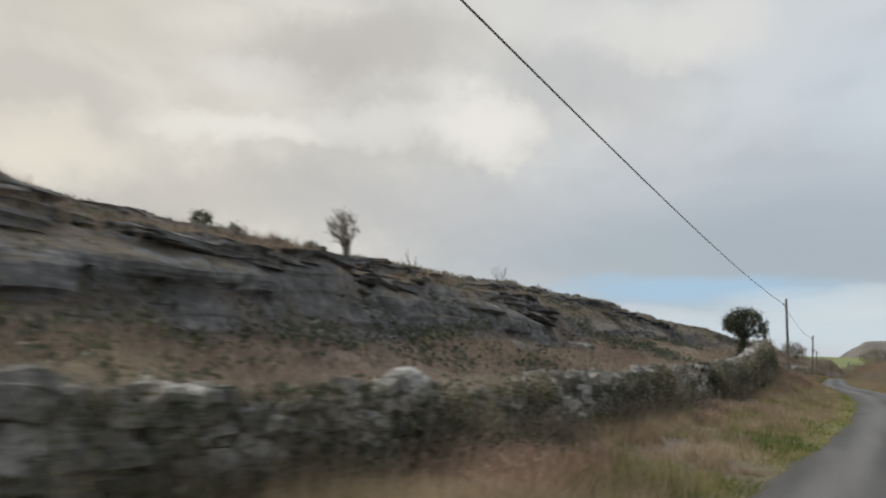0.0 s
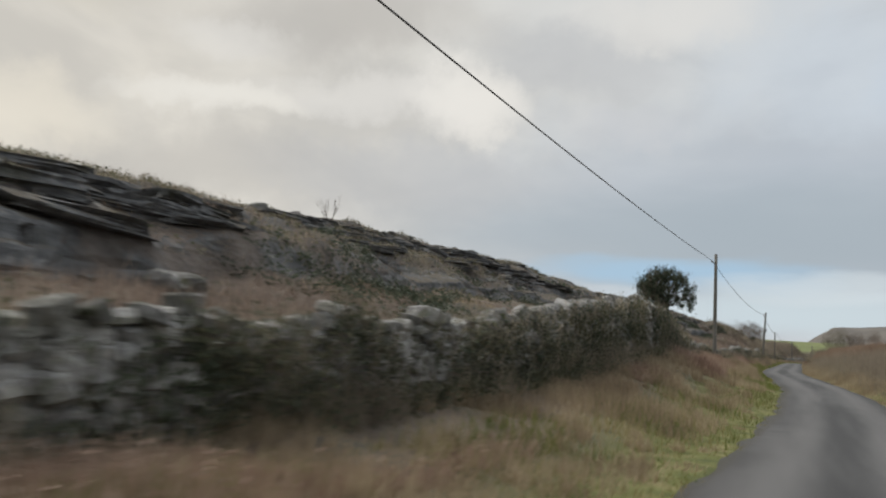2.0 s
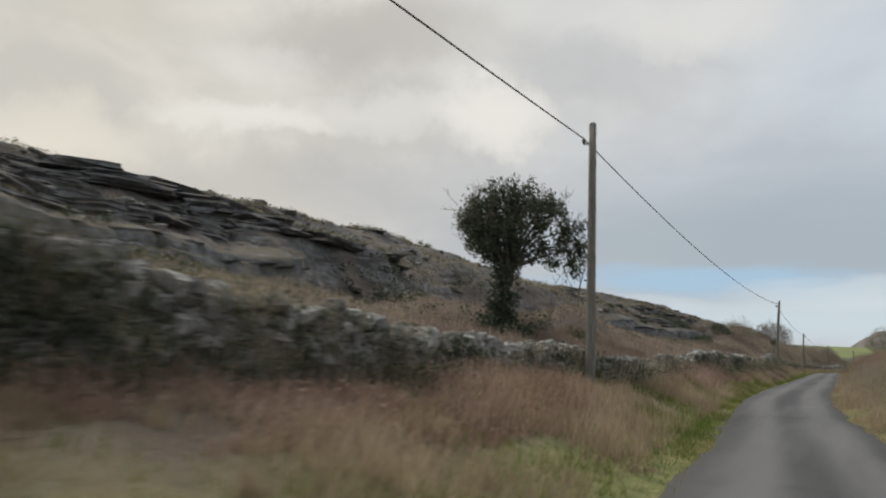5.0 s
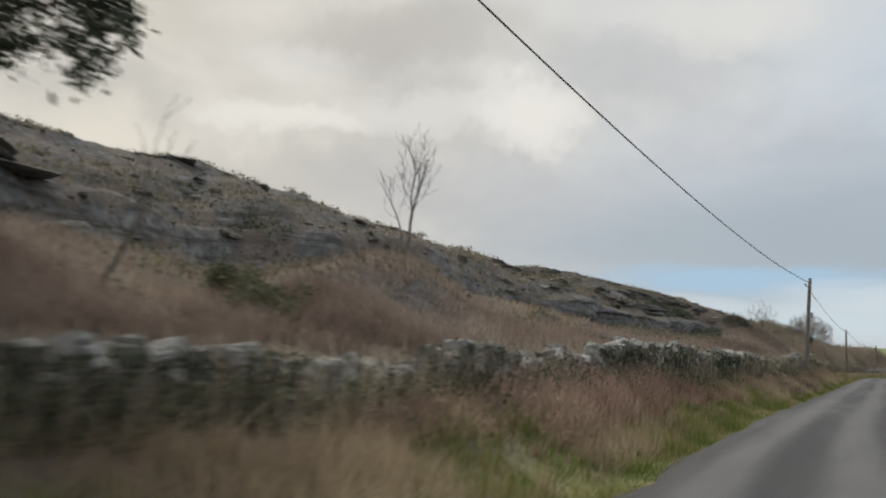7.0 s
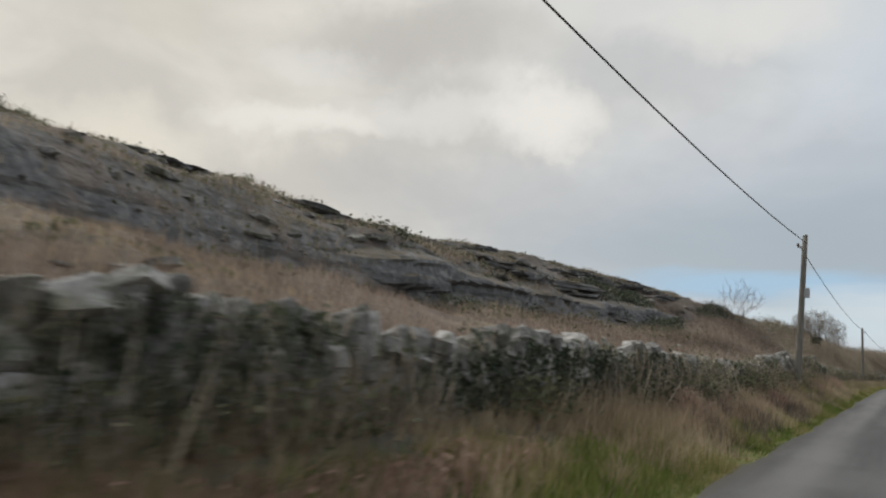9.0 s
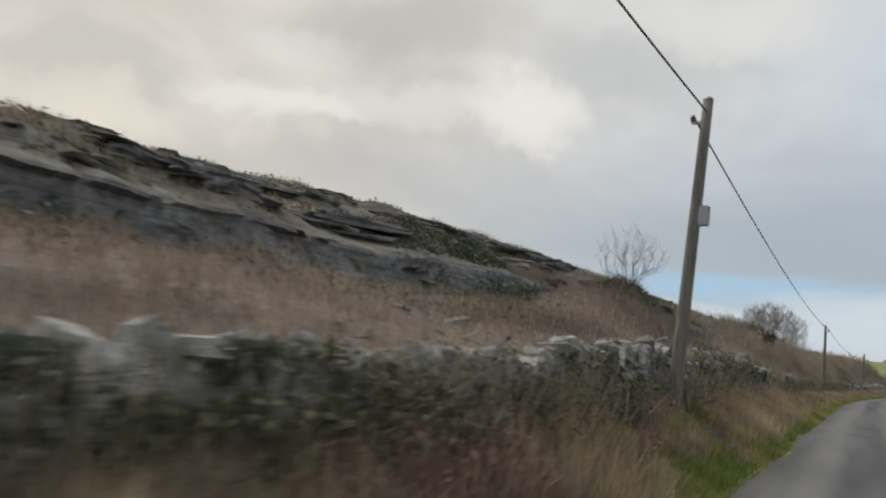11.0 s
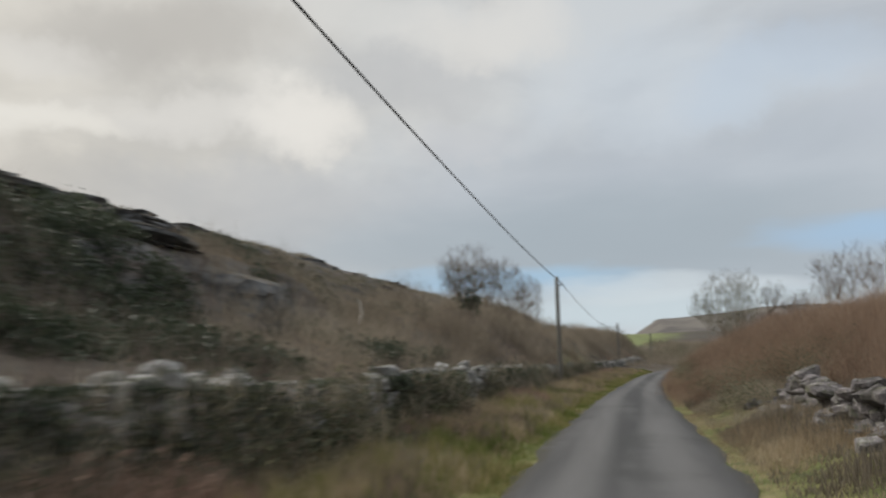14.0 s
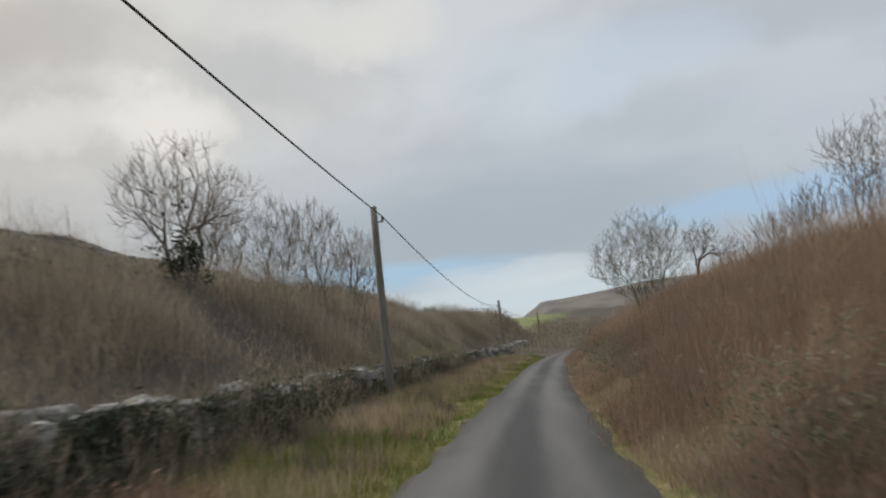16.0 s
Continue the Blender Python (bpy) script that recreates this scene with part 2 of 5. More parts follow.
def mat_stone(name, low, mid, high, vary=True):
    k = Mat(name, 0.92)
    rnd = k.n("ObjectInfo").outputs["Random"] if vary else k.n("NewGeometry").outputs["Random Per Island"]
    pos = k.place()
    grain = k.noise(14.0, 7)
    col = k.ramp(grain, (0.28, low), (0.52, mid), (0.78, high))
    col = k.mix(col, (0.085, 0.082, 0.058), k.span(k.noise(2.4, 5), 0.45, 0.62, 0.0, 0.6))
    col = k.mix(col, (0.090, 0.100, 0.050), k.span(k.noise(5.5, 5), 0.54, 0.64, 0.0, 0.6))
    lichen = k.math("MULTIPLY", k.span(k.noise(9.0, 4), 0.56, 0.64), k.span(k.n("SeparateXYZ", Vector=k.n("NewGeometry").outputs["Normal"]).outputs["Z"], 0.0, 0.7))
    col = k.mix(col, (0.42, 0.415, 0.385), k.math("MULTIPLY", lichen, 0.5))
    tone = k.span(rnd, 0.0, 1.0, 0.66, 1.45)
    col = k.mix((0, 0, 0), col, 1.0)
    v = k.n("VectorMath")
    v.operation = "SCALE"
    k.set(v.inputs[0], col), k.set(v.inputs["Scale"], tone)
    return k.done(v.outputs[0], k.math("ADD", grain, k.noise(45.0, 4)), 0.03, 0.9)


def mat_cliff():
    """Bedded grey limestone: thin dark beds, pale weathered bands, brown turf on flat tops."""
    k = Mat("bedded_limestone", 0.92)
    pos = k.place()
    bed = k.n("Mapping", Vector=pos)
    bed.inputs["Scale"].default_value = (0.22, 0.22, 2.6)
    beds = k.noise(1.5, 6, bed.outputs[0])
    grain = k.noise(4.5, 7)
    col = k.ramp(grain, (0.28, (0.092, 0.095, 0.100)), (0.52, (0.155, 0.158, 0.162)), (0.76, (0.25, 0.248, 0.244)))
    col = k.mix(col, (0.055, 0.054, 0.052), k.span(beds, 0.52, 0.64, 0.0, 0.5))
    col = k.mix(col, (0.30, 0.298, 0.29), k.math("MULTIPLY", k.span(beds, 0.44, 0.36), k.span(grain, 0.45, 0.6, 0.0, 0.6)))
    col = k.mix(col, (0.080, 0.080, 0.062), k.span(k.noise(0.8, 6), 0.52, 0.66, 0.0, 0.7))
    up = k.n("SeparateXYZ", Vector=k.n("NewGeometry").outputs["Normal"]).outputs["Z"]
    turf = k.math("MULTIPLY", k.span(up, 0.55, 0.85), k.span(k.noise(1.3, 5), 0.38, 0.54, 0.0, 0.9))
    col = k.mix(col, k.mix((0.085, 0.074, 0.060), (0.165, 0.140, 0.106), k.noise(2.5, 4)), turf)
    return k.done(col, k.math("ADD", grain, beds), 0.10, 0.9)


def mat_blades(name, stops, rough=0.8, wide=0.5, trans=0.4):
    """Thin leaves or stems; each island takes its own tone, patches drift over the ground."""
    k = Mat(name, rough)
    rnd = k.n("NewGeometry").outputs["Random Per Island"]
    drift = k.noise(wide, 4)
    pick = k.math("ADD", k.math("MULTIPLY", rnd, 0.48), k.span(drift, 0.34, 0.66, 0.0, 0.52))
    col = k.ramp(pick, *stops)
    k.set(k.bsdf.inputs["Base Color"], col)
    thin = k.n("BsdfTranslucent", Color=col)
    both = k.n("MixShader", Fac=trans)
    k.set(both.inputs[1], k.bsdf.outputs[0]), k.set(both.inputs[2], thin.outputs[0])
    k.set(k.nt.nodes["Material Output"].inputs["Surface"], both.outputs[0])
    return k.m


def mat_wood(name, a, b):
    k = Mat(name, 0.85)
    o = k.own()
    mp = k.n("Mapping", Vector=o)
    mp.inputs["Scale"].default_value = (14, 14, 0.7)
    g = k.noise(3.0, 6, mp.outputs[0])
    col = k.ramp(g, (0.3, a), (0.7, b))
    col = k.mix(col, (0.10, 0.115, 0.075), k.span(k.noise(1.1, 4, o), 0.5, 0.7, 0.0, 0.6))
    return k.done(col, g, 0.01, 0.8)


def mat_bark(name, a, b):
    k = Mat(name, 0.9)
    g = k.noise(9.0, 6)
    return k.done(k.ramp(g, (0.3, a), (0.7, b)), g, 0.02, 0.8)


def mat_plain(name, c, rough=0.6, metal=0.0):
    k = Mat(name, rough)
    k.bsdf.inputs["Metallic"].default_value = metal
    g = k.noise(25.0, 4)
    return k.done(k.mix(tuple(x * 0.75 for x in c), c, g))


GROUND = mat_ground()
ASPHALT = mat_asphalt()
STONE = mat_stone("limestone", (0.165, 0.163, 0.160), (0.31, 0.303, 0.295), (0.48, 0.468, 0.44))
STONE_FAR = mat_stone("limestone_joined", (0.165, 0.163, 0.160), (0.31, 0.303, 0.295), (0.48, 0.468, 0.44), False)
STONE_WARM = mat_stone("limestone_mauve", (0.10, 0.091, 0.092), (0.20, 0.184, 0.184), (0.35, 0.325, 0.315))
ROCK = mat_stone("hill_limestone", (0.085, 0.084, 0.082), (0.170, 0.167, 0.161), (0.31, 0.303, 0.29), False)
CLIFF = mat_cliff()
POLE = mat_wood("weathered_pole_wood", (0.10, 0.094, 0.082), (0.27, 0.255, 0.225))
METAL = mat_plain("galvanised_metal", (0.42, 0.43, 0.44), 0.5, 0.6)
CABLE = mat_plain("black_cable", (0.09, 0.088, 0.09), 0.6)
PORCELAIN = mat_plain("insulator_glaze", (0.20, 0.15, 0.12), 0.3)
BARK = mat_bark("grey_bark", (0.085, 0.075, 0.062), (0.22, 0.195, 0.165))
# much darker than BARK, only for the ivy-clad tree's trunk and limbs
BARK_DARK = mat_bark("dark_bark", (0.030, 0.028, 0.022), (0.085, 0.078, 0.062))
BARK_PALE = mat_bark("pale_bark", (0.20, 0.19, 0.17), (0.40, 0.38, 0.34))
TWIG = mat_bark("twig_bark", (0.11, 0.088, 0.070), (0.24, 0.195, 0.155))
TWIG_OLIVE = mat_bark("olive_twig_bark", (0.12, 0.112, 0.075), (0.27, 0.25, 0.175))
IVY = mat_blades("ivy_leaf", [(0.0, (0.034, 0.046, 0.030)), (0.5, (0.066, 0.082, 0.052)), (1.0, (0.125, 0.140, 0.092))], 0.5, trans=0.25)
GRASS = mat_blades("verge_grass_blade", [(0.0, (0.072, 0.12, 0.028)), (0.35, (0.16, 0.192, 0.052)), (0.68, (0.304, 0.272, 0.12)), (1.0, (0.464, 0.384, 0.224))])
STRAW = mat_blades("dead_grass_blade", [(0.0, (0.217, 0.164, 0.109)), (0.4, (0.374, 0.295, 0.2)), (0.75, (0.487, 0.394, 0.271)), (1.0, (0.608, 0.508, 0.362))])
BRACKEN = mat_blades("dead_bracken", [(0.0, (0.14, 0.105, 0.085)), (0.4, (0.265, 0.205, 0.168)), (0.75, (0.37, 0.298, 0.245)), (1.0, (0.50, 0.42, 0.345))], wide=0.25)
RUST = mat_blades("rust_bracken", [(0.0, (0.165, 0.106, 0.080)), (0.4, (0.325, 0.219, 0.170)), (0.75, (0.45, 0.330, 0.262)), (1.0, (0.52, 0.41, 0.33))], wide=0.4)
BRUSH = mat_blades("red_brown_twigs", [(0.0, (0.172, 0.119, 0.086)), (0.45, (0.318, 0.225, 0.163)), (0.8, (0.421, 0.314, 0.232)), (1.0, (0.55, 0.456, 0.361))], wide=0.3, trans=0.5)
HEATH = mat_blades("grey_heath_stems", [(0.0, (0.135, 0.116, 0.089)), (0.45, (0.295, 0.250, 0.194)), (0.8, (0.43, 0.370, 0.290)), (1.0, (0.60, 0.53, 0.42))], wide=0.3, trans=0.5)
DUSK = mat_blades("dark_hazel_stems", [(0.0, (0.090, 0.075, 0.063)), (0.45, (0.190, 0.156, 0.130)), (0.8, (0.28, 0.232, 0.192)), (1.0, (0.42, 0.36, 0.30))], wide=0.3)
GREEN = mat_blades("short_green_grass", [(0.0, (0.08, 0.136, 0.028)), (0.45, (0.152, 0.208, 0.048)), (0.8, (0.264, 0.272, 0.088)), (1.0, (0.4, 0.352, 0.16))], wide=0.6)
BRAMBLE = mat_blades("grey_green_bramble", [(0.0, (0.095, 0.092, 0.062)), (0.5, (0.19, 0.185, 0.120)), (1.0, (0.31, 0.28, 0.20))], 0.7, 0.6)
MOSS = mat_blades("bramble_leaf", [(0.0, (0.060, 0.066, 0.040)), (0.5, (0.125, 0.130, 0.078)), (1.0, (0.24, 0.225, 0.145))], 0.7)

# ---------------------------------------------------------------- plan: road, wall and ground heights
RNG = np.random.default_rng(7)
LAT = RNG.random((256, 256)).astype(np.float64)


def vnoise(x, y):
    """Smooth value noise from 0 to 1."""
    xi, yi = np.floor(x).astype(int), np.floor(y).astype(int)
    fx, fy = x - xi, y - yi
    fx, fy = fx * fx * (3 - 2 * fx), fy * fy * (3 - 2 * fy)
    a, b = LAT[xi & 255, yi & 255], LAT[(xi + 1) & 255, yi & 255]
    c, d = LAT[xi & 255, (yi + 1) & 255], LAT[(xi + 1) & 255, (yi + 1) & 255]
    return (a * (1 - fx) + b * fx) * (1 - fy) + (c * (1 - fx) + d * fx) * fy


def fbm(x, y, octaves=4):
    s, a, n = 0.0, 0.5, 0.0
    for _ in range(octaves):
        s, n = s + a * vnoise(x, y), n + a
        x, y, a = x * 2.03 + 17.3, y * 2.03 + 9.1, a * 0.5
    return s / n


def smooth(a, b, v):
    t = np.clip((v - a) / (b - a), 0, 1)
    return t * t * (3 - 2 * t)


def through_knots(y, knots, col):
    """Soft curve through a table of rows that begin with y."""
    k = np.array(knots)
    ys = np.linspace(k[0, 0], k[-1, 0], 600)
    v = np.interp(ys, k[:, 0], k[:, col])
    w = np.ones(9) / 9
    v = np.convolve(np.pad(v, 4, mode="edge"), w, mode="valid")
    return np.interp(y, ys, v)


# y, left edge of the road, height of the road
ROAD = [(-90, -11.0, 0), (-30, -4.9, 0), (0, -1.75, 0), (10, -0.75, 0), (25, 0.85, 0), (40, 1.75, 0), (52, 1.95, 0), (70, 1.05, 0), (76, 0.62, 0), (82, 0.42, 0),
        (92, 0.45, 0), (115, 1.15, 0), (135, 1.6, 0), (148, 1.95, -0.02), (160, 2.6, -0.10), (172, 3.45, -0.22), (190, 4.9, -0.40), (205, 6.6, -0.55), (220, 10.0, -0.6), (235, 16, -0.6), (250, 25, -0.5), (270, 41, -0.4), (340, 110, 1.5)]
# y, middle of the wall, its foot, its top
WALL = [(-60, -9.6, 0.1, 1.2), (-30, -6.9, 0.1, 1.2), (0, -5.3, 0.1, 1.2), (10, -4.4, 0.12, 1.2), (20, -3.55, 0.2, 1.35), (31, -2.85, 0.35, 1.65), (36, -2.65, 0.55, 2.1), (41, -2.55, 0.75, 2.65),
        (48, -2.6, 1.0, 3.05), (52, -2.65, 1.05, 2.8), (56, -2.75, 0.95, 2.2), (62, -2.85, 0.85, 1.78), (68, -2.75, 0.8, 1.62), (73, -2.3, 0.7, 1.32), (80, -2.05, 0.72, 1.38), (85, -1.95, 0.75, 1.6),
        (91, -1.8, 0.75, 1.70), (97, -1.57, 0.735, 1.52), (102, -1.35, 0.72, 1.50), (108, -1.05, 0.7, 1.42), (112, -0.95, 0.75, 1.50), (116, -0.95, 0.75, 1.60), (122, -0.95, 0.75, 1.75), (132, -1.0, 0.45, 1.6), (139, -0.9, 0.3, 1.25),
        (147, -0.7, 0.2, 1.15), (156, -0.65, 0.12, 1.02), (165, -0.35, 0.0, 0.82), (180, 0.35, -0.25, 0.6), (200, 2.0, -0.4, 0.45), (240, 7.5, -0.3, 0.6)]
# y, height of the crest line that runs 24 m left of the origin
CREST = [(-90, 6.0), (0, 6.4), (15, 6.7), (35, 7.0), (50, 7.5), (60, 8.1), (75, 8.45), (84, 8.85), (92, 9.15), (98, 9.0), (106, 8.5), (113, 7.95), (119, 7.65), (126, 8.25), (136, 9.0), (150, 9.5), (165, 9.7), (182, 10.2),
         (200, 10.5), (225, 10.0), (260, 10.2), (400, 12.5), (600, 10)]
CREST_X = -24.0


def road_left(y):
    return through_knots(y, ROAD, 1)


def road_width(y):
    return np.interp(y, [20, 60, 100, 130, 143, 150, 158, 168], [2.9, 3.1, 3.0, 2.7, 2.8, 2.65, 2.35, 2.15])


def road_z(y):
    return through_knots(y, ROAD, 2)


def wall_x(y):
    return through_knots(y, WALL, 1)


def wall_foot(y):
    return through_knots(y, WALL, 2)


def wall_top(y):
    return np.interp(y, [r[0] for r in WALL], [r[3] for r in WALL])


# y, how far up the slope the low limestone cliff stands
SCARP = [(-90, 0.30), (0, 0.27), (20, 0.27), (32, 0.36), (45, 0.44), (70, 0.44), (84, 0.50), (100, 0.44), (112, 0.36), (122, 0.34), (132, 0.29), (139, 0.19), (153, 0.19), (160, 0.34), (170, 0.46), (200, 0.5), (300, 0.5)]


def scarp_edges(x, y):
    """Foot and brow of the cliff, as shares of the way from wall to crest."""
    at = np.interp(y, [r[0] for r in SCARP], [r[1] for r in SCARP]) + (fbm(x * 0.05 + 61, y * 0.11, 3) - 0.5) * 0.16
    return at - 0.045, at + 0.055 + (fbm(x * 0 + 9, y * 0.2, 2) - 0.5) * 0.08


def on_scarp(x, y):
    xw = wall_x(y)
    g = (xw - x) / np.maximum(xw - CREST_X, 1)
    lo, hi = scarp_edges(x, y)
    return (g > lo - 0.005) & (g < hi + 0.01)


def height(x, y):
    """The ground's height."""
    x, y = np.asarray(x, float), np.asarray(y, float)
    xl, zr, xw, zf = road_left(y), road_z(y), wall_x(y), wall_foot(y)
    zc = np.interp(y, [r[0] for r in CREST], [r[1] for r in CREST])
    rough = fbm(x * 0.8, y * 0.8, 4) - 0.5
    # left verge, from the road's edge to the wall
    f = np.clip((xl - x) / np.maximum(xl - xw, 0.5), 0, 1)
    left = zr - 0.05 + (zf - zr + 0.05) * smooth(0.0, 1.0, f) + rough * 0.3 * smooth(0, 0.3, f)
    # hillside behind the wall
    u = xw - x
    g = np.clip(u / np.maximum(xw - CREST_X, 1), 0, 1)
    base = zf + 0.3
    lo, hi = scarp_edges(x, y)
    foot_z = np.interp(y, [22, 40, 75, 98, 106, 122, 132, 139, 153, 162], [0.20, 0.28, 0.30, 0.28, 0.22, 0.20, 0.19, 0.14, 0.14, 0.28])
    brow_z = foot_z + np.interp(y, [22, 40, 100, 108, 124, 132, 139, 148, 153, 158, 164], [0.28, 0.24, 0.24, 0.30, 0.29, 0.255, 0.285, 0.275, 0.235, 0.18, 0.22])
    shape = np.where(g < lo, foot_z * (np.clip(g / lo, 0, 1)) ** 0.9, np.where(g < hi, foot_z + (brow_z - foot_z) * smooth(lo, hi, g), brow_z + (1 - brow_z) * np.clip((g - hi) / (1 - hi), 0, 1) ** 0.9))
    line = base + (zc - base) * shape
    # limestone ledges: the slope climbs in uneven steps
    bend = fbm(x * 0.09 + 3, y * 0.06, 3)
    step = line * 0.80 + bend * 2.2
    ledge = (np.floor(step) + smooth(0.50, 0.95, step - np.floor(step)) - step) / 0.80
    amount = 0.75 * smooth(0.18, 0.42, g + (bend - 0.5) * 0.5) * smooth(1.18, 0.99, u / np.maximum(xw - CREST_X, 1))
    hill = line + ledge * amount * 0.55 + rough * (0.25 + 0.5 * g) + (fbm(x * 0.28, y * 0.28, 3) - 0.5) * 1.1 * smooth(0.05, 0.3, g) * smooth(1.0, 0.85, g)
    # scrubby bank close behind the wall, further along
    bank = smooth(113, 129, y) * smooth(330, 230, y)
    hump = np.interp(y, [113, 121, 127, 133, 140, 155, 160, 166, 171, 180, 200], [0.2, 0.6, 1.7, 0.6, 0.0, 0.2, 1.2, 2.0, 2.2, 2.1, 1.8])
    hill = hill + bank * hump * np.exp(-((x - xw + 3.6) / 2.6) ** 2)
    hill = hill + 1.05 * np.exp(-((x + 7.4) / 2.2) ** 2 - ((y - 84.6) / 2.4) ** 2)
    beyond = np.maximum(CREST_X - x, 0)
    hill = hill + 0.045 * np.minimum(beyond, 45)
    left = np.where(u > 0, hill, left)
    # right verge and bank
    r = x - (xl + road_width(y))
    right = zr - 0.05 + 0.28 * smooth(0.1, 1.6, r) + rough * 0.3 * smooth(0.1, 1.2, r)
    rise = smooth(0.8, 5.0, r) * 1.1 * (0.25 + 0.75 * smooth(150, 156, y)) + np.clip(r - 2.5, 0, 40) * 0.19
    right = right + rise + rough * 0.5 * smooth(2, 6, r) + (fbm(x * 0.16, y * 0.16, 3) - 0.5) * 1.2 * smooth(3, 8, r)
    z = np.where(r > 0, right, np.where(x < xl, left, zr - 0.05))
    # country in the distance: a pasture that climbs, then a flat-topped moor
    far = smooth(235, 380, y)
    flat = 1.2 + 8.6 * smooth(250, 560, y) + (fbm(x * 0.02, y * 0.02, 3) - 0.5) * 2.5 - 0.022 * np.clip(x, -60, 60) * 0
    flat = np.where(x < -30, flat + 3.0 * smooth(-30, -120, x), flat)
    z = z + 1.5 * np.exp(-((x + 9) / 12) ** 2 - ((y - 245) / 32) ** 2)
    z = z * (1 - far) + flat * far
    ridge = smooth(900, 1150, y) * (smooth(30, 66, x) * 27 + smooth(50, 240, x) * 14) * smooth(2600, 1800, y)
    return z + ridge + smooth(700, 1000, y) * 4


# ---------------------------------------------------------------- mesh helpers
def mesh_of(name, verts, faces, material, uv=None, flat=True):
    """A mesh from arrays of vertices and of faces with one number of corners."""
    verts, faces = np.asarray(verts, np.float32), np.asarray(faces, np.int32)
    me = bpy.data.meshes.new(name)
    k = faces.shape[1]
    me.vertices.add(len(verts)), me.loops.add(faces.size), me.polygons.add(len(faces))
    me.vertices.foreach_set("co", verts.ravel())
    me.loops.foreach_set("vertex_index", faces.ravel())
    me.polygons.foreach_set("loop_start", np.arange(0, faces.size, k, dtype=np.int32))
    me.polygons.foreach_set("use_smooth", np.full(len(faces), not flat))
    if uv is not None:
        layer = me.uv_layers.new(name="UVMap")
        layer.data.foreach_set("uv", np.asarray(uv, np.float32)[faces.ravel()].ravel())
    me.update(calc_edges=True)
    me.validate()
    me.materials.append(material)
    return me


def part(name, bm, material, parent=None, label="", smooth_it=False):
    me = bpy.data.meshes.new(name)
    bm.to_mesh(me)
    bm.free()
    for p in me.polygons:
        p.use_smooth = smooth_it
    me.materials.append(material)
    return hang(name, me, parent, label)


def hang(name, me, parent=None, label=""):
    ob = new(name, me)
    ob.parent = parent
    if label:
        ob["label"] = label
    return ob


class Tubes:
    """Tapered tubes, joined: branches, stems and cables."""

    def __init__(self, sides=5):
        self.v, self.f, self.k, self.n = [], [], sides, 0

    def add(self, points, radii):
        pts = [Vector(p) for p in points]
        k = self.k
        ref = Vector((0.31, 0.92, 0.17))
        for i, p in enumerate(pts):
            d = (pts[min(i + 1, len(pts) - 1)] - pts[max(i - 1, 0)]).normalized()
            a = d.cross(ref)
            a = a.normalized() if a.length > 1e-4 else Vector((1, 0, 0))
            b = d.cross(a)
            for j in range(k):
                t = 2 * math.pi * j / k
                q = p + (a * math.cos(t) + b * math.sin(t)) * radii[i]
                self.v.append((q.x, q.y, q.z))
        for i in range(len(pts) - 1):
            o = self.n + i * k
            for j in range(k):
                self.f.append((o + j, o + (j + 1) % k, o + k + (j + 1) % k, o + k + j))
        self.n += len(pts) * k

    def mesh(self, name, material):
        return mesh_of(name, self.v, self.f, material, flat=False)


def blades(x, y, z, length, width, lean, rng, spread=1.0):
    """Three-cornered blades: feet at x, y, z; returns vertices and faces."""
    n = len(x)
    a = rng.random(n) * 2 * np.pi
    w = rng.random(n) * 2 * np.pi
    tilt = np.abs(rng.normal(0, lean, n))
    tip = np.stack([x + np.cos(w) * np.sin(tilt) * length, y + np.sin(w) * np.sin(tilt) * length, z + np.cos(tilt) * length], 1)
    dx, dy = np.cos(a) * width * 0.5, np.sin(a) * width * 0.5
    p = np.stack([x - dx, y - dy, z], 1)
    q = np.stack([x + dx, y + dy, z], 1)
    v = np.stack([p, q, tip], 1).reshape(-1, 3)
    return v, np.arange(3 * n).reshape(-1, 3)


def leaves(c, size, rng, droop=0.0):
    """Small kite leaves round the given centres."""
    n = len(c)
    d = rng.normal(0, 1, (n, 3)); d /= np.linalg.norm(d, axis=1)[:, None]
    d[:, 2] -= droop
    e = rng.normal(0, 1, (n, 3)); e -= (e * d).sum(1)[:, None] * d; e /= np.linalg.norm(e, axis=1)[:, None]
    s = (size * (0.6 + 0.8 * rng.random(n)))[:, None]
    v = np.stack([c - d * s, c + e * s * 0.55, c + d * s, c - e * s * 0.55], 1).reshape(-1, 3)
    return v, np.arange(4 * n).reshape(-1, 4)


def stuff(name, v, f, material, label, category):
    return tagged(hang(name, mesh_of(name, v, f, material)), label, category, kind="stuff")


# ---------------------------------------------------------------- ground and road
def axis(*runs):
    out = []
    for a, b, s in runs:
        out.append(np.arange(a, b, s))
    return np.concatenate(out)


def build_ground():
    xs = np.concatenate([-np.geomspace(1500, 46, 26), axis((-44, -27, 1.0), (-27, 13, 0.34), (13, 40, 1.0)), np.geomspace(40, 1500, 26)])
    ys = np.concatenate([-np.geomspace(800, 64, 10), axis((-60, -14, 1.5), (-14, 215, 0.42), (215, 330, 2.0)), np.geomspace(330, 2900, 50)])
    X, Y = np.meshgrid(xs, ys)
    Z = height(X, Y)
    v = np.stack([X.ravel(), Y.ravel(), Z.ravel()], 1)
    nx, ny = len(xs), len(ys)
    i = (np.arange(ny - 1)[:, None] * nx + np.arange(nx - 1)[None, :]).ravel()
    f = np.stack([i, i + 1, i + nx + 1, i + nx], 1)
    ob = hang("ground", mesh_of("ground", v, f, GROUND, flat=False))
    tagged(ob, "rough brown hillside of dead bracken and limestone ledges", "ground", kind="structure")


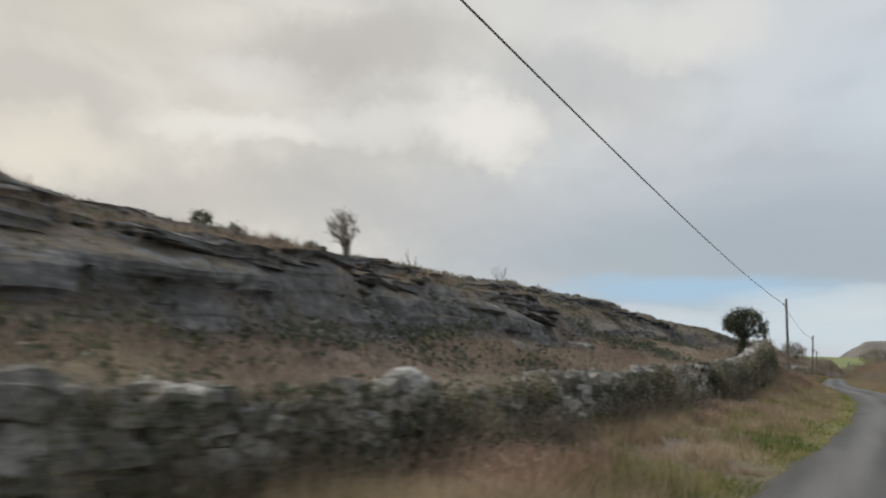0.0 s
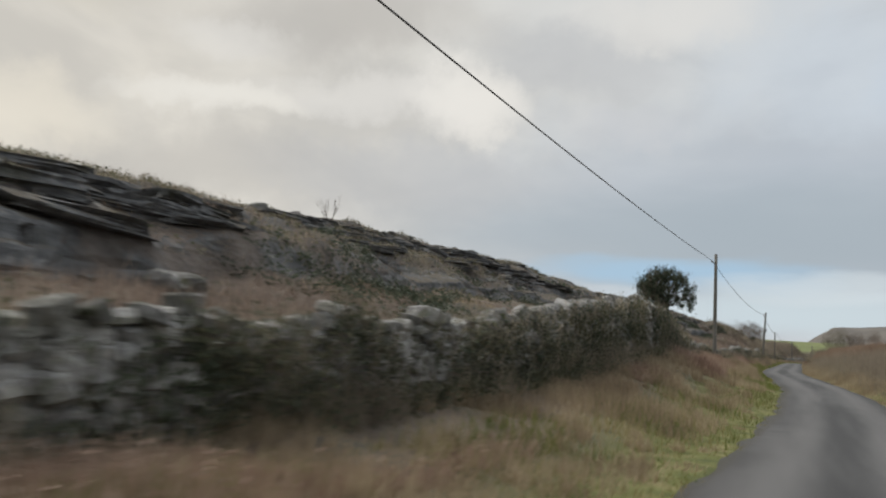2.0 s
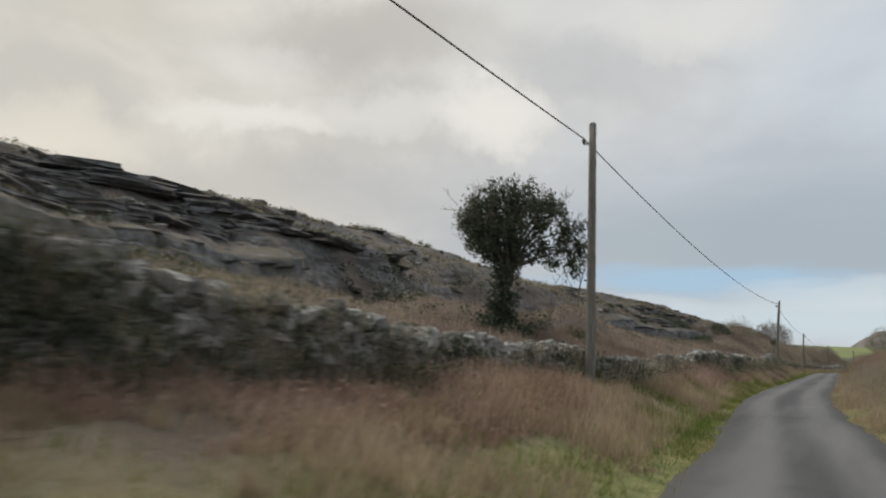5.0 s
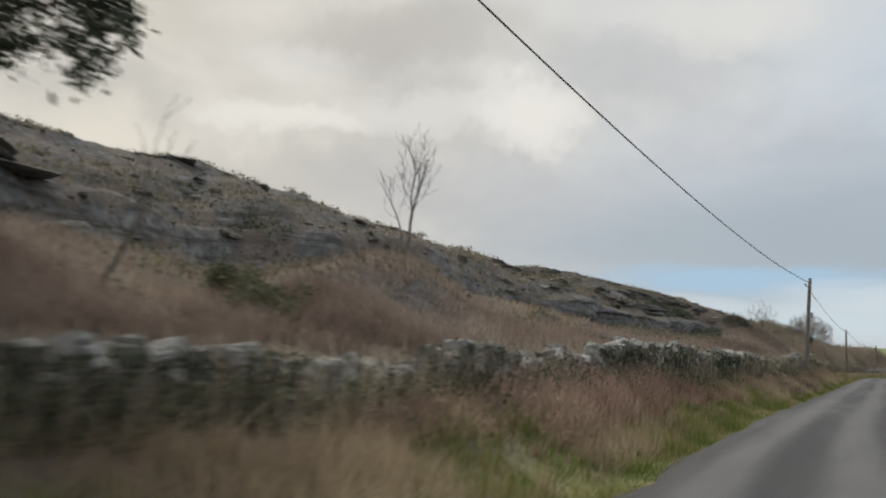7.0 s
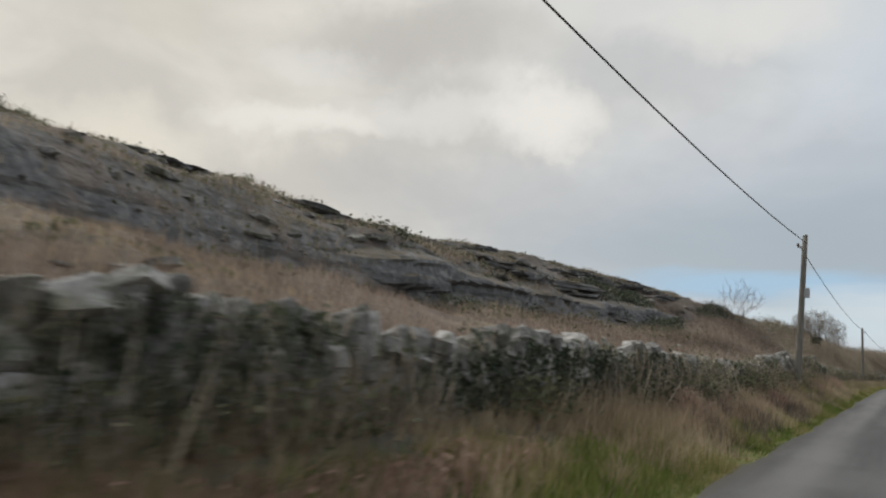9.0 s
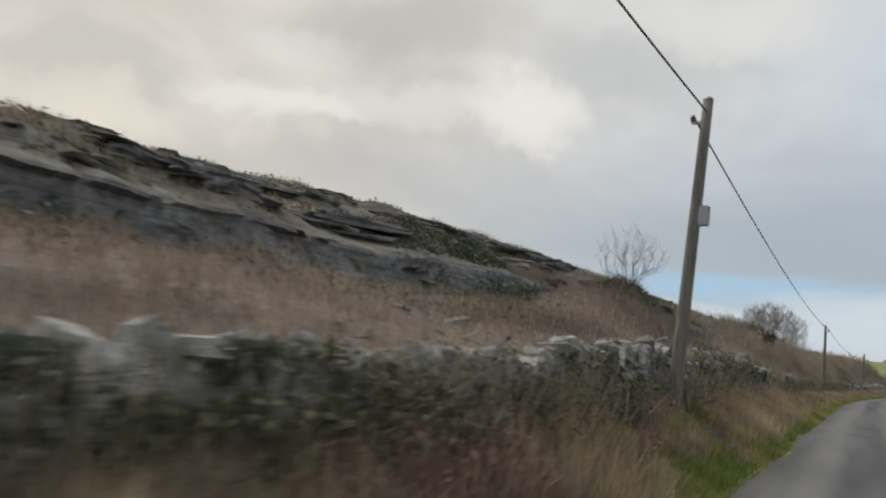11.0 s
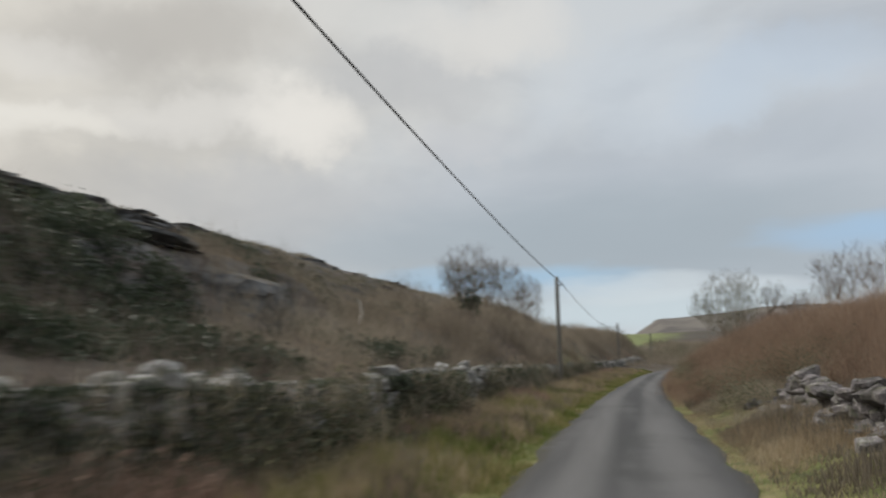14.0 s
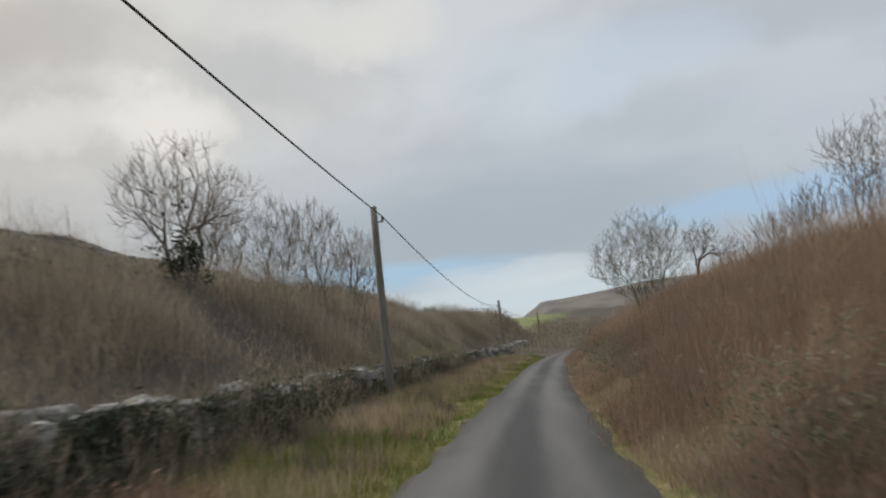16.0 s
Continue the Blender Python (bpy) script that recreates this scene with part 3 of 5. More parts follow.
def build_road():
    ys = np.arange(-85, 330, 0.5)
    xl, zr = road_left(ys), road_z(ys)
    v, uv = [], []
    cols = np.linspace(0, 1, 13)
    for c in cols:
        edge = 0.0
        if c in (0.0, 1.0):
            edge = (fbm(ys * 0.9, ys * 0 + 40 * c, 3) - 0.5) * 0.35 * (1 if c else -1)
        camber = 0.05 * (1 - (2 * c - 1) ** 2) + (-0.035 if c in (0.0, 1.0) else 0)
        v.append(np.stack([xl + c * road_width(ys) + edge, ys, zr + camber], 1))
        uv.append(np.stack([np.full(len(ys), c), ys * 0.1], 1))
    n = len(ys)
    v, uv = np.concatenate(v), np.concatenate(uv)
    f = []
    for c in range(len(cols) - 1):
        i = np.arange(n - 1) + c * n
        f.append(np.stack([i, i + n, i + n + 1, i + 1], 1))
    ob = hang("road", mesh_of("road", v, np.concatenate(f), ASPHALT, uv, flat=False))
    tagged(ob, "narrow worn grey asphalt lane with paler wheel tracks", "road", kind="structure")


build_ground()
build_road()

# ---------------------------------------------------------------- poles and cables


def telegraph_pole(foot, top, radius, box_at=None, hook=-1, drop=0.50, label="weathered wooden telegraph pole beside a dry stone wall"):
    foot, top = Vector(foot), Vector(top)
    ob = new("telegraph_pole")
    ob.location = foot
    d = top - foot
    t = Tubes(14)
    n = 7
    pts = [d * (i / n) for i in range(-1, n + 1)]
    t.add(pts + [d + Vector((0, 0, 0.002))], [radius * (1.12 - 0.3 * max(i, 0) / n) for i in range(-1, n + 1)] + [0.001])
    hang("shaft", t.mesh("shaft", POLE), ob)
    bm = bmesh.new()
    bmesh.ops.create_cone(bm, cap_ends=True, segments=14, radius1=radius * 0.88, radius2=radius * 0.55, depth=0.05)
    bmesh.ops.translate(bm, verts=bm.verts, vec=d + Vector((0, 0, 0.02)))
    part("cap", bm, METAL, ob, "pale metal cap", True)
    # bracket and insulator that carry the cable
    side = Vector((hook, 0, 0))
    at = d * ((d.length - drop) / d.length)
    bm = bmesh.new()
    bmesh.ops.create_cube(bm, size=1)
    bmesh.ops.scale(bm, verts=bm.verts, vec=(0.22, 0.05, 0.05))
    bmesh.ops.bevel(bm, geom=bm.edges[:], offset=0.008, segments=1, affect="EDGES")
    bmesh.ops.translate(bm, verts=bm.verts, vec=at + side * (radius * 0.8 + 0.05))
    bracket = part("bracket", bm, METAL, ob)
    bm = bmesh.new()
    for i, r in enumerate((0.035, 0.05, 0.04, 0.05, 0.03)):
        ret = bmesh.ops.create_cone(bm, cap_ends=True, segments=10, radius1=r, radius2=r * 0.7, depth=0.03)
        bmesh.ops.translate(bm, verts=ret["verts"], vec=at + side * (radius * 0.8 + 0.14) + Vector((0, 0, 0.035 + i * 0.025)))
    part("insulator", bm, PORCELAIN, bracket, "brown glazed insulator", True)
    if box_at is not None:
        bm = bmesh.new()
        bmesh.ops.create_cube(bm, size=1)
        bmesh.ops.scale(bm, verts=bm.verts, vec=(0.19, 0.13, 0.36))
        bmesh.ops.bevel(bm, geom=bm.edges[:], offset=0.02, segments=2, affect="EDGES")
        bmesh.ops.translate(bm, verts=bm.verts, vec=d * box_at + Vector((radius + 0.05, -0.03, 0)))
        part("junction_box", bm, METAL, ob, "small grey metal box")
    tagged(ob, label, "pole", "roadside poles")
    return foot + at + side * (radius * 0.8 + 0.14) + Vector((0, 0, 0.14))


def cable(a, b, sag, radius=0.017):
    a, b = Vector(a), Vector(b)
    t = Tubes(6)
    pts = [a.lerp(b, i / 28) - Vector((0, 0, 4 * sag * (i / 28) * (1 - i / 28))) for i in range(29)]
    t.add(pts, [radius] * 29)
    ob = hang("overhead_cable", t.mesh("overhead_cable", CABLE))
    tagged(ob, "thin black overhead cable sagging between two poles", "cable", "overhead cables")


def z_at(x, y):
    return float(height(np.array([x]), np.array([y]))[0])


P0 = telegraph_pole((-4.55, -20, z_at(-4.55, -20)), (-4.55, -20, 7.1), 0.12)
P1 = telegraph_pole((-1.93, 69, z_at(-1.93, 69)), (-1.96, 69, 7.35), 0.11, None, -1, 0.50, "tall weathered wooden telegraph pole beside an ivy-clad tree")
P2 = telegraph_pole((-0.32, 117.26, z_at(-0.32, 117.26)), (-0.02, 117.3, 6.2), 0.108, 0.62, -1, 0.42, "leaning wooden telegraph pole with a small grey box")
P3 = telegraph_pole((0.5, 170, z_at(0.5, 170)), (0.5, 170, 5.25), 0.11, None, 1, 0.42)
P4 = telegraph_pole((3.8, 215.6, z_at(3.8, 215.6)), (3.8, 215.6, 4.45), 0.12)
P5 = telegraph_pole((9.5, 262, z_at(9.5, 262)), (9.5, 262, 4.4), 0.12)
P2_back = P2 + Vector((0.25, -0.05, 0.03))
for a, b, sag in ((P0, P1, 0.80), (P1, P2_back, 0.75), (P2, P3, 0.52), (P3, P4, 0.75), (P4, P5, 0.7)):
    cable(a, b, sag)

# ---------------------------------------------------------------- dry stone walls
def stone_meshes(count, seed, bevel=0.16, jitter=0.10):
    """Uneven field stones of unit size."""
    rng = random.Random(seed)
    out = []
    for _ in range(count):
        bm = bmesh.new()
        bmesh.ops.create_cube(bm, size=1)
        for v in bm.verts:
            v.co += Vector([rng.uniform(-0.13, 0.13) for _ in range(3)])
        bmesh.ops.bevel(bm, geom=bm.edges[:], offset=bevel * rng.uniform(0.6, 1.2), segments=1, affect="EDGES", clamp_overlap=True)
        for v in bm.verts:
            v.co += Vector([rng.uniform(-jitter, jitter) * 0.5 for _ in range(3)])
        bmesh.ops.triangulate(bm, faces=bm.faces[:])
        v = np.array([p.co[:] for p in bm.verts])
        f = np.array([[q.index for q in p.verts] for p in bm.faces])
        bm.free()
        out.append((v, f))
    return out


SHAPES = stone_meshes(10, 3)
ROUND = stone_meshes(8, 9, 0.30, 0.16)


def euler_matrix(rx, ry, rz):
    return np.array(Euler((rx, ry, rz)).to_matrix())


class StoneWall:
    """Collects stones; a chosen stretch becomes single parts, the rest one joined part."""

    def __init__(self, name, label, material, joined):
        self.ob = tagged(new(name), label, "wall", kind="structure")
        self.rest_v, self.rest_f, self.n, self.parts = [], [], 0, 0
        self.material, self.joined, self.meshes = material, joined, {}

    def stone(self, at, size, turn, shape, single):
        v, f = (SHAPES + ROUND)[shape]
        if single and self.parts < 300:
            if shape not in self.meshes:
                self.meshes[shape] = mesh_of("stone", v, f, self.material)
            ob = hang("stone", self.meshes[shape], self.ob)
            ob.matrix_basis = Matrix.LocRotScale(Vector(at), Euler(turn), Vector(size))
            self.parts += 1
        else:
            w = (v * np.array(size)) @ euler_matrix(*turn).T + np.array(at)
            self.rest_v.append(w), self.rest_f.append(f + self.n)
            self.n += len(v)

    def close(self):
        if self.rest_v:
            ob = hang("stones", mesh_of("stones", np.concatenate(self.rest_v), np.concatenate(self.rest_f), self.joined), self.ob)
            ob["kind"] = "stuff"


def build_left_wall():
    rng = random.Random(11)
    wall = StoneWall("dry_stone_wall", "mossy grey limestone dry stone wall with gaps", STONE, STONE_FAR)
    y_end = 232.0
    ridge = lambda y: float(vnoise(np.array([y * 0.9]), np.array([3.3]))[0] - 0.5) * 0.30 + float(vnoise(np.array([y * 3.1]), np.array([8.3]))[0] - 0.5) * 0.16
    for course in range(0, 19):
        y = -34.0 + rng.random() * 0.3
        while y < y_end:
            fine = 1.0 if y < 185 else 1.5
            length = (0.14 + 0.27 * rng.random() ** 1.6) * fine
            yc = y + length / 2
            foot, top = float(wall_foot(yc)) - 0.12, float(wall_top(yc)) + ridge(yc)
            tall = rng.uniform(0.12, 0.24)
            zc = foot + 0.10 + course * 0.145 + rng.uniform(-0.04, 0.04)
            if zc < top - 0.04:
                last = zc + 0.145 > top - 0.04
                turn = (rng.uniform(-0.35, 0.35), rng.uniform(-0.25, 0.25), rng.uniform(-0.3, 0.3))
                thick = rng.uniform(0.30, 0.56) * (1 - 0.015 * course)
                if 58 < yc < 140 and rng.random() < 0.33:
                    tall, length = rng.uniform(0.28, 0.44), length * 0.8
                    turn = (turn[0] * 1.3, turn[1], turn[2])
                    zc = min(zc, top - 0.16)
                if last and rng.random() < 0.4:
                    tall, length = tall * 1.25, length * rng.uniform(0.8, 1.2)
                    turn = (rng.uniform(-0.6, 0.6), rng.uniform(-0.3, 0.3), rng.uniform(-0.3, 0.3))
                slope = math.atan2(float(wall_x(yc + 0.5)) - float(wall_x(yc - 0.5)), 1.0)
                wall.stone((float(wall_x(yc)) + rng.uniform(-0.05, 0.05), yc, zc), (thick, length * 1.06, tall * 1.08), (turn[0], turn[1], turn[2] - slope), rng.randrange(len(SHAPES) + len(ROUND)), 146.0 < y < 156.0)
            y += length * rng.uniform(0.97, 1.06)
    # dark rubble heart, so that joints do not show the sky
    ys = np.arange(-34, y_end, 0.4)
    xw, zf = wall_x(ys), wall_foot(ys) - 0.2
    zt = np.array([wall_top(v) + ridge(v) - 0.30 for v in ys])
    ring = [(-0.11, zf), (-0.08, zt), (0.08, zt), (0.11, zf)]
    v = np.concatenate([np.stack([xw + dx, ys, z], 1) for dx, z in ring])
    n, f = len(ys), []
    for k in range(3):
        i = np.arange(n - 1) + k * n
        f.append(np.stack([i, i + 1, i + n + 1, i + n], 1))
    hang("rubble_core", mesh_of("rubble_core", v, np.concatenate(f), STONE_FAR), wall.ob)
    wall.close()


def build_right_wall():
    rng = random.Random(23)
    wall = StoneWall("dry_stone_wall", "tumbled wall of large mauve-grey limestone boulders", STONE_WARM, STONE_WARM)
    for course in range(7):
        y = 135.0 + rng.random() * 0.4
        while y < 150.7 - course * 0.22:
            length = rng.uniform(0.20, 0.50)
            tall = rng.uniform(0.17, 0.31)
            yc = y + length / 2
            x = 6.95 - 0.012 * (yc - 146) + rng.uniform(-0.12, 0.12)
            z = z_at(x, yc) + 0.08 + course * 0.165 + rng.uniform(-0.05, 0.05)
            if z < 0.84 + 0.14 * math.sin(yc * 1.7):
                wall.stone((x, yc, z), (rng.uniform(0.28, 0.55), length, tall), (rng.uniform(-0.35, 0.35), rng.uniform(-0.3, 0.3), rng.uniform(-0.4, 0.4)), rng.randrange(len(ROUND)) + len(SHAPES), True)
            y += length * rng.uniform(0.80, 0.95)
    for _ in range(60):     # fallen stones at its foot
        y, x = rng.uniform(139, 151), rng.uniform(6.05, 6.75)
        s = rng.uniform(0.12, 0.3)
        wall.stone((x, y, z_at(x, y) + s * 0.25), (s, s * 1.2, s * 0.7), (rng.uniform(-0.5, 0.5), rng.uniform(-0.5, 0.5), rng.uniform(0, 3)), rng.randrange(len(SHAPES)), True)
    wall.close()


# ---------------------------------------------------------------- rocks
def boulder(at, size, seed, label, material=ROCK, sink=0.25):
    rng = random.Random(seed)
    bm = bmesh.new()
    bmesh.ops.create_icosphere(bm, subdivisions=3, radius=0.5)
    off = Vector((rng.random() * 50, rng.random() * 50, rng.random() * 50))
    for v in bm.verts:
        c = v.co.copy()
        n = noise.fractal(c * 2.2 + off, 1.0, 2.0, 3)
        b = Vector([max(-0.36, min(0.36, q)) for q in c])
        v.co = b.lerp(c, 0.35) * (1 + 0.22 * n)
        v.co = Vector((v.co.x * size[0], v.co.y * size[1], v.co.z * size[2]))
    ob = part("boulder", bm, material)
    ob.matrix_basis = Matrix.LocRotScale(Vector(at) + Vector((0, 0, size[2] * (0.42 - sink))), Euler((rng.uniform(-0.15, 0.15), rng.uniform(-0.15, 0.15), rng.uniform(0, 6))), None)
    tagged(ob, label, "boulder", "boulders on the hill")


def build_rubble():
    """Loose limestone over the ledges of the slope."""
    rng = np.random.default_rng(31)
    n = 60000
    y = rng.uniform(-12, 215, n)
    x = rng.uniform(-29, -4.0, n)
    patch = fbm(x * 0.22 + 5, y * 0.12, 4)
    xw = wall_x(y)
    g = (xw - x) / (xw - CREST_X)
    keep = (patch + 0.30 * smooth(0.15, 0.55, g) + 0.06 * on_scarp(x, y) - 0.25 * smooth(145, 158, y) + np.interp(y, [90, 100, 135, 145], [0, 0.05, 0.05, 0]) > 0.69) & (g > 0.10)
    x, y, g = x[keep][:3400], y[keep][:3400], g[keep][:3400]
    z = height(x, y)
    vs, fs, k = [], [], 0
    for i in range(len(x)):
        s = 0.09 + 0.34 * rng.random() ** 3
        v, f = SHAPES[int(rng.integers(len(SHAPES)))]
        w = (v * np.array([s * rng.uniform(0.8, 1.8), s * rng.uniform(1.0, 2.4), s * rng.uniform(0.3, 0.6)])) @ euler_matrix(*rng.uniform(-0.25, 0.25, 2), rng.uniform(-0.5, 0.5)).T
        vs.append(w + np.array([x[i], y[i], z[i] - s * 0.04])), fs.append(f + k)
        k += len(v)
    stuff("limestone_rubble", np.concatenate(vs), np.concatenate(fs), ROCK, "scattered grey limestone slabs over the hillside ledges", "rocks")


def slab_shapes(count, seed):
    """Unit blocks of bedded rock: broken edges, notched beds."""
    rng = random.Random(seed)
    out = []
    for _ in range(count):
        bm = bmesh.new()
        bmesh.ops.create_cube(bm, size=1)
        bmesh.ops.subdivide_edges(bm, edges=bm.edges[:], cuts=3, use_grid_fill=True)
        off = Vector([rng.random() * 60 for _ in range(3)])
        bed = rng.uniform(-0.3, 0.25)
        for v in bm.verts:
            c = v.co.copy()
            wide = noise.noise_vector(c * 1.6 + off)
            fine = noise.noise_vector(c * 5.0 + off)
            v.co += Vector((wide.x * 0.26 + fine.x * 0.09, wide.y * 0.16 + fine.y * 0.05, wide.z * 0.10 + fine.z * 0.06))
            corner = max(0.0, abs(c.x) + abs(c.y) - 0.72)
            v.co.x *= 1 - 0.55 * corner
            v.co.y *= 1 - 0.45 * corner
            if abs(c.z - bed) < 0.13:
                v.co.x *= 0.90
        v = np.array([q.co[:] for q in bm.verts])
        f = np.array([[q.index for q in p.verts] for p in bm.faces])
        bm.free()
        out.append((v, f))
    return out


def rock_face(y0, y1, amount):
    """A low cliff along the scarp: bedded, jointed, its top rolling back under the turf."""
    ys = np.arange(y0, y1, 0.17)
    calm = lambda a: np.convolve(np.pad(a, 8, mode="edge"), np.ones(17) / 17, mode="valid")
    xw = wall_x(ys)
    lo, hi = scarp_edges(xw - 0.33 * (xw - CREST_X), ys)
    xa, xb = calm(xw - lo * (xw - CREST_X)), calm(xw - hi * (xw - CREST_X))
    za, zb = calm(height(xa, ys)), calm(height(xb, ys))
    Y, V = np.meshgrid(ys, np.linspace(0, 1, 24), indexing="ij")
    Z = (za - 0.35)[:, None] + (zb - za + 0.38)[:, None] * V
    back = smooth(0.70, 1.0, V)
    X = xa[:, None] + (xb - xa)[:, None] * (0.24 + 0.20 * V + 0.56 * back)
    bed = np.floor((Z + 0.9 * fbm(Y * 0.10, Y * 0 + 4, 2)) / 0.40)
    off = (vnoise(bed * 7.31, Y * 0.33) - 0.5) * 0.42 + (fbm(Y * 0.45, Z * 0.9 + 20, 3) - 0.5) * 0.75 + (fbm(Y * 2.3 + 9, Z * 3.0, 2) - 0.5) * 0.16
    joint = smooth(0.06, 0.0, np.abs(vnoise(Y * 0.75, bed * 3.17) - 0.5)) * 0.24
    bare = smooth(0.34, 0.52, fbm(ys * 0.13 + 70, ys * 0 + 2, 2) + amount) * smooth(y0, y0 + 5, ys) * smooth(y1, y1 - 5, ys)
    X = X + (off - joint) * (1 - 0.6 * back) - (1.3 * (1 - bare))[:, None]
    X, Z = np.column_stack([X, xb - 1.0]), np.column_stack([Z, height(xb - 1.0, ys) - 0.3])
    Y = np.column_stack([Y, ys])
    n, m = X.shape
    k = (np.arange(n - 1)[:, None] * m + np.arange(m - 1)[None, :]).ravel()
    ob = hang("limestone_cliff", mesh_of("limestone_cliff", np.stack([X.ravel(), Y.ravel(), Z.ravel()], 1), np.stack([k, k + m, k + m + 1, k + 1], 1), CLIFF))
    tagged(ob, "low weathered cliff of grey bedded limestone", "cliff", kind="structure")


def build_ledges():
    """The low cliff and the broken limestone steps above it."""
    rng = np.random.default_rng(37)
    shapes = slab_shapes(10, 4)
    rock_face(-12, 33, 0.02)
    rock_face(44, 74, -0.06)
    rock_face(102, 135, 0.40)
    rock_face(131, 153, 0.10)
    vs, fs, k = [], [], 0

    def lay(x, y, z, deep, long, tall):
        nonlocal k
        hx = (height(x + 1.5, y) - height(x - 1.5, y)) / 3
        hy = (height(x, y + 1.5) - height(x, y - 1.5)) / 3
        turn = np.clip(np.arctan2(-hy, np.maximum(-hx, 0.12)), -0.6, 0.6) + rng.normal(0, 0.10, len(x))
        for i in range(len(x)):
            v, f = shapes[int(rng.integers(len(shapes)))]
            w = (v * np.array([deep[i], long[i], tall[i]])) @ euler_matrix(rng.normal(0, 0.04), rng.normal(0.03, 0.05), turn[i]).T
            vs.append(w + np.array([x[i], y[i], z[i]])), fs.append(f + k)
            k += len(v)

    # broken steps above
    n = 9000
    y = rng.uniform(-12, 222, n)
    g = rng.uniform(0.2, 1.0, n)
    xw = wall_x(y)
    x = xw - g * (xw - CREST_X)
    lo, hi = scarp_edges(x, y)
    m = fbm(x * 0.16 + 7, y * 0.07 + 3, 3) + np.interp(y, [-12, 20, 60, 72, 100, 110, 160, 175, 222], [0.04, 0.04, 0.0, -0.03, 0.0, 0.035, 0.05, -0.02, -0.02]) + 0.05 * smooth(0.55, 0.9, g)
    keep = (g > hi - 0.01) & (m > 0.555) & (g > np.interp(y, [66, 76, 100, 108, 160, 172], [0.3, 0.52, 0.52, 0.3, 0.3, 0.66]))
    x, y, g = x[keep][:1500], y[keep][:1500], g[keep][:1500]
    thick = rng.uniform(0.16, 0.36, len(x))
    lay(x, y, height(x, y) + 0.04 - 0.12 * np.maximum(smooth(0.70, 0.92, g), smooth(30, 18, y)) - thick / 2, rng.uniform(0.8, 1.6, len(x)), rng.uniform(1.2, 3.6, len(x)), thick)
    stuff("limestone_ledges", np.concatenate(vs), np.concatenate(fs), CLIFF, "low bedded grey limestone cliff and broken ledges", "rocks")


# ---------------------------------------------------------------- grasses, bracken and scrub
def build_verges():
    rng = np.random.default_rng(41)

    def strip(n, lo, hi, y0=-12, y1=205, bias=1.0):
        """Feet between fraction lo and hi of the way from the road's edge to the wall."""
        y = rng.uniform(y0, y1, n)
        f = lo + (hi - lo) * rng.random(n) ** bias
        xl = road_left(y)
        return xl - f * (xl - wall_x(y) - 0.25), y, f

    x, y, f = strip(230000, -0.03, 0.75, bias=1.2)
    lush = fbm(x * 0.7, y * 0.5, 3)
    keep = rng.random(len(x)) < np.clip((lush - 0.28) * 3.2, 0.12, 1) * np.interp(y, [24, 32, 58, 66], [0.8, 0.22, 0.22, 1])
    x, y, f, lush = x[keep], y[keep], f[keep], lush[keep]
    ln = (0.07 + 0.24 * np.clip(lush - 0.3, 0, 1) * smooth(0, 0.25, f + 0.05) * 2) * (0.5 + rng.random(len(x)))
    v, q = blades(x, y, height(x, y) - 0.02, ln, 0.012 + 0.02 * rng.random(len(x)), 0.45, rng)
    stuff("verge_grass", v, q, GRASS, "patchy green and yellow winter grass along the lane", "grass")

    x, y, f = strip(300000, 0.12, 1.0, bias=0.72)
    lush = fbm(x * 0.5 + 30, y * 0.35, 3)
    keep = rng.random(len(x)) < np.clip((lush - 0.34) * 4.0, 0.05, 1) * np.interp(y, [50, 62, 80, 86, 104, 112, 118, 130, 140], [1, 0.75, 0.7, 0.45, 0.45, 0.7, 0.7, 0.6, 0.55])
    x, y, lush = x[keep], y[keep], lush[keep]
    ln = (0.14 + 0.50 * np.clip(lush - 0.33, 0, 1)) * (0.5 + rng.random(len(x))) * np.interp(y, [50, 60, 130, 140], [1, 1.3, 1.3, 1.0])
    v, q = blades(x, y, height(x, y) - 0.02, ln, 0.008 + 0.018 * rng.random(len(x)), 0.5, rng)
    stuff("dead_verge_grass", v, q, STRAW, "long bleached dead grass below the dry stone wall", "grass")

    # short green strip at the road's edge
    x, y, f = strip(150000, -0.02, 0.66, 40, 200, bias=1.25)
    lush = fbm(x * 0.8 + 15, y * 0.22, 3)
    keep = rng.random(len(x)) < np.clip((lush - 0.36) * 4.0, 0.05, 1) * np.interp(y, [40, 56, 120, 134], [0.2, 1, 1, 0.25]) * smooth(np.interp(y, [76, 84, 112, 120], [0.44, 0.68, 0.62, 0.44]), 0.15, f)
    x, y, f = x[keep], y[keep], f[keep]
    v, q = blades(x, y, height(x, y) - 0.02, (0.07 + 0.12 * rng.random(len(x))) * (0.4 + smooth(0, 0.12, f)), 0.012 + 0.016 * rng.random(len(x)), 0.55, rng)
    stuff("green_verge", v, q, GREEN, "bright short green grass at the road's edge", "grass")

    # tussocks: blades that fan out of one root
    x, y, f = strip(900, 0.06, 0.95)
    k = 70
    tall = np.repeat(rng.uniform(0.16, 0.46, len(x)) * smooth(0.0, 0.3, f), k) + 0.06
    wide = np.repeat(rng.uniform(0.10, 0.26, len(x)), k)
    a, d = rng.random(len(x) * k) * 2 * np.pi, rng.random(len(x) * k) ** 0.7
    x, y = np.repeat(x, k) + np.cos(a) * d * wide, np.repeat(y, k) + np.sin(a) * d * wide
    v, q = blades(x, y, height(x, y) - 0.02, tall * (1.1 - 0.5 * d) * (0.6 + 0.6 * rng.random(len(x))), 0.009 + 0.014 * rng.random(len(x)), 0.50, rng)
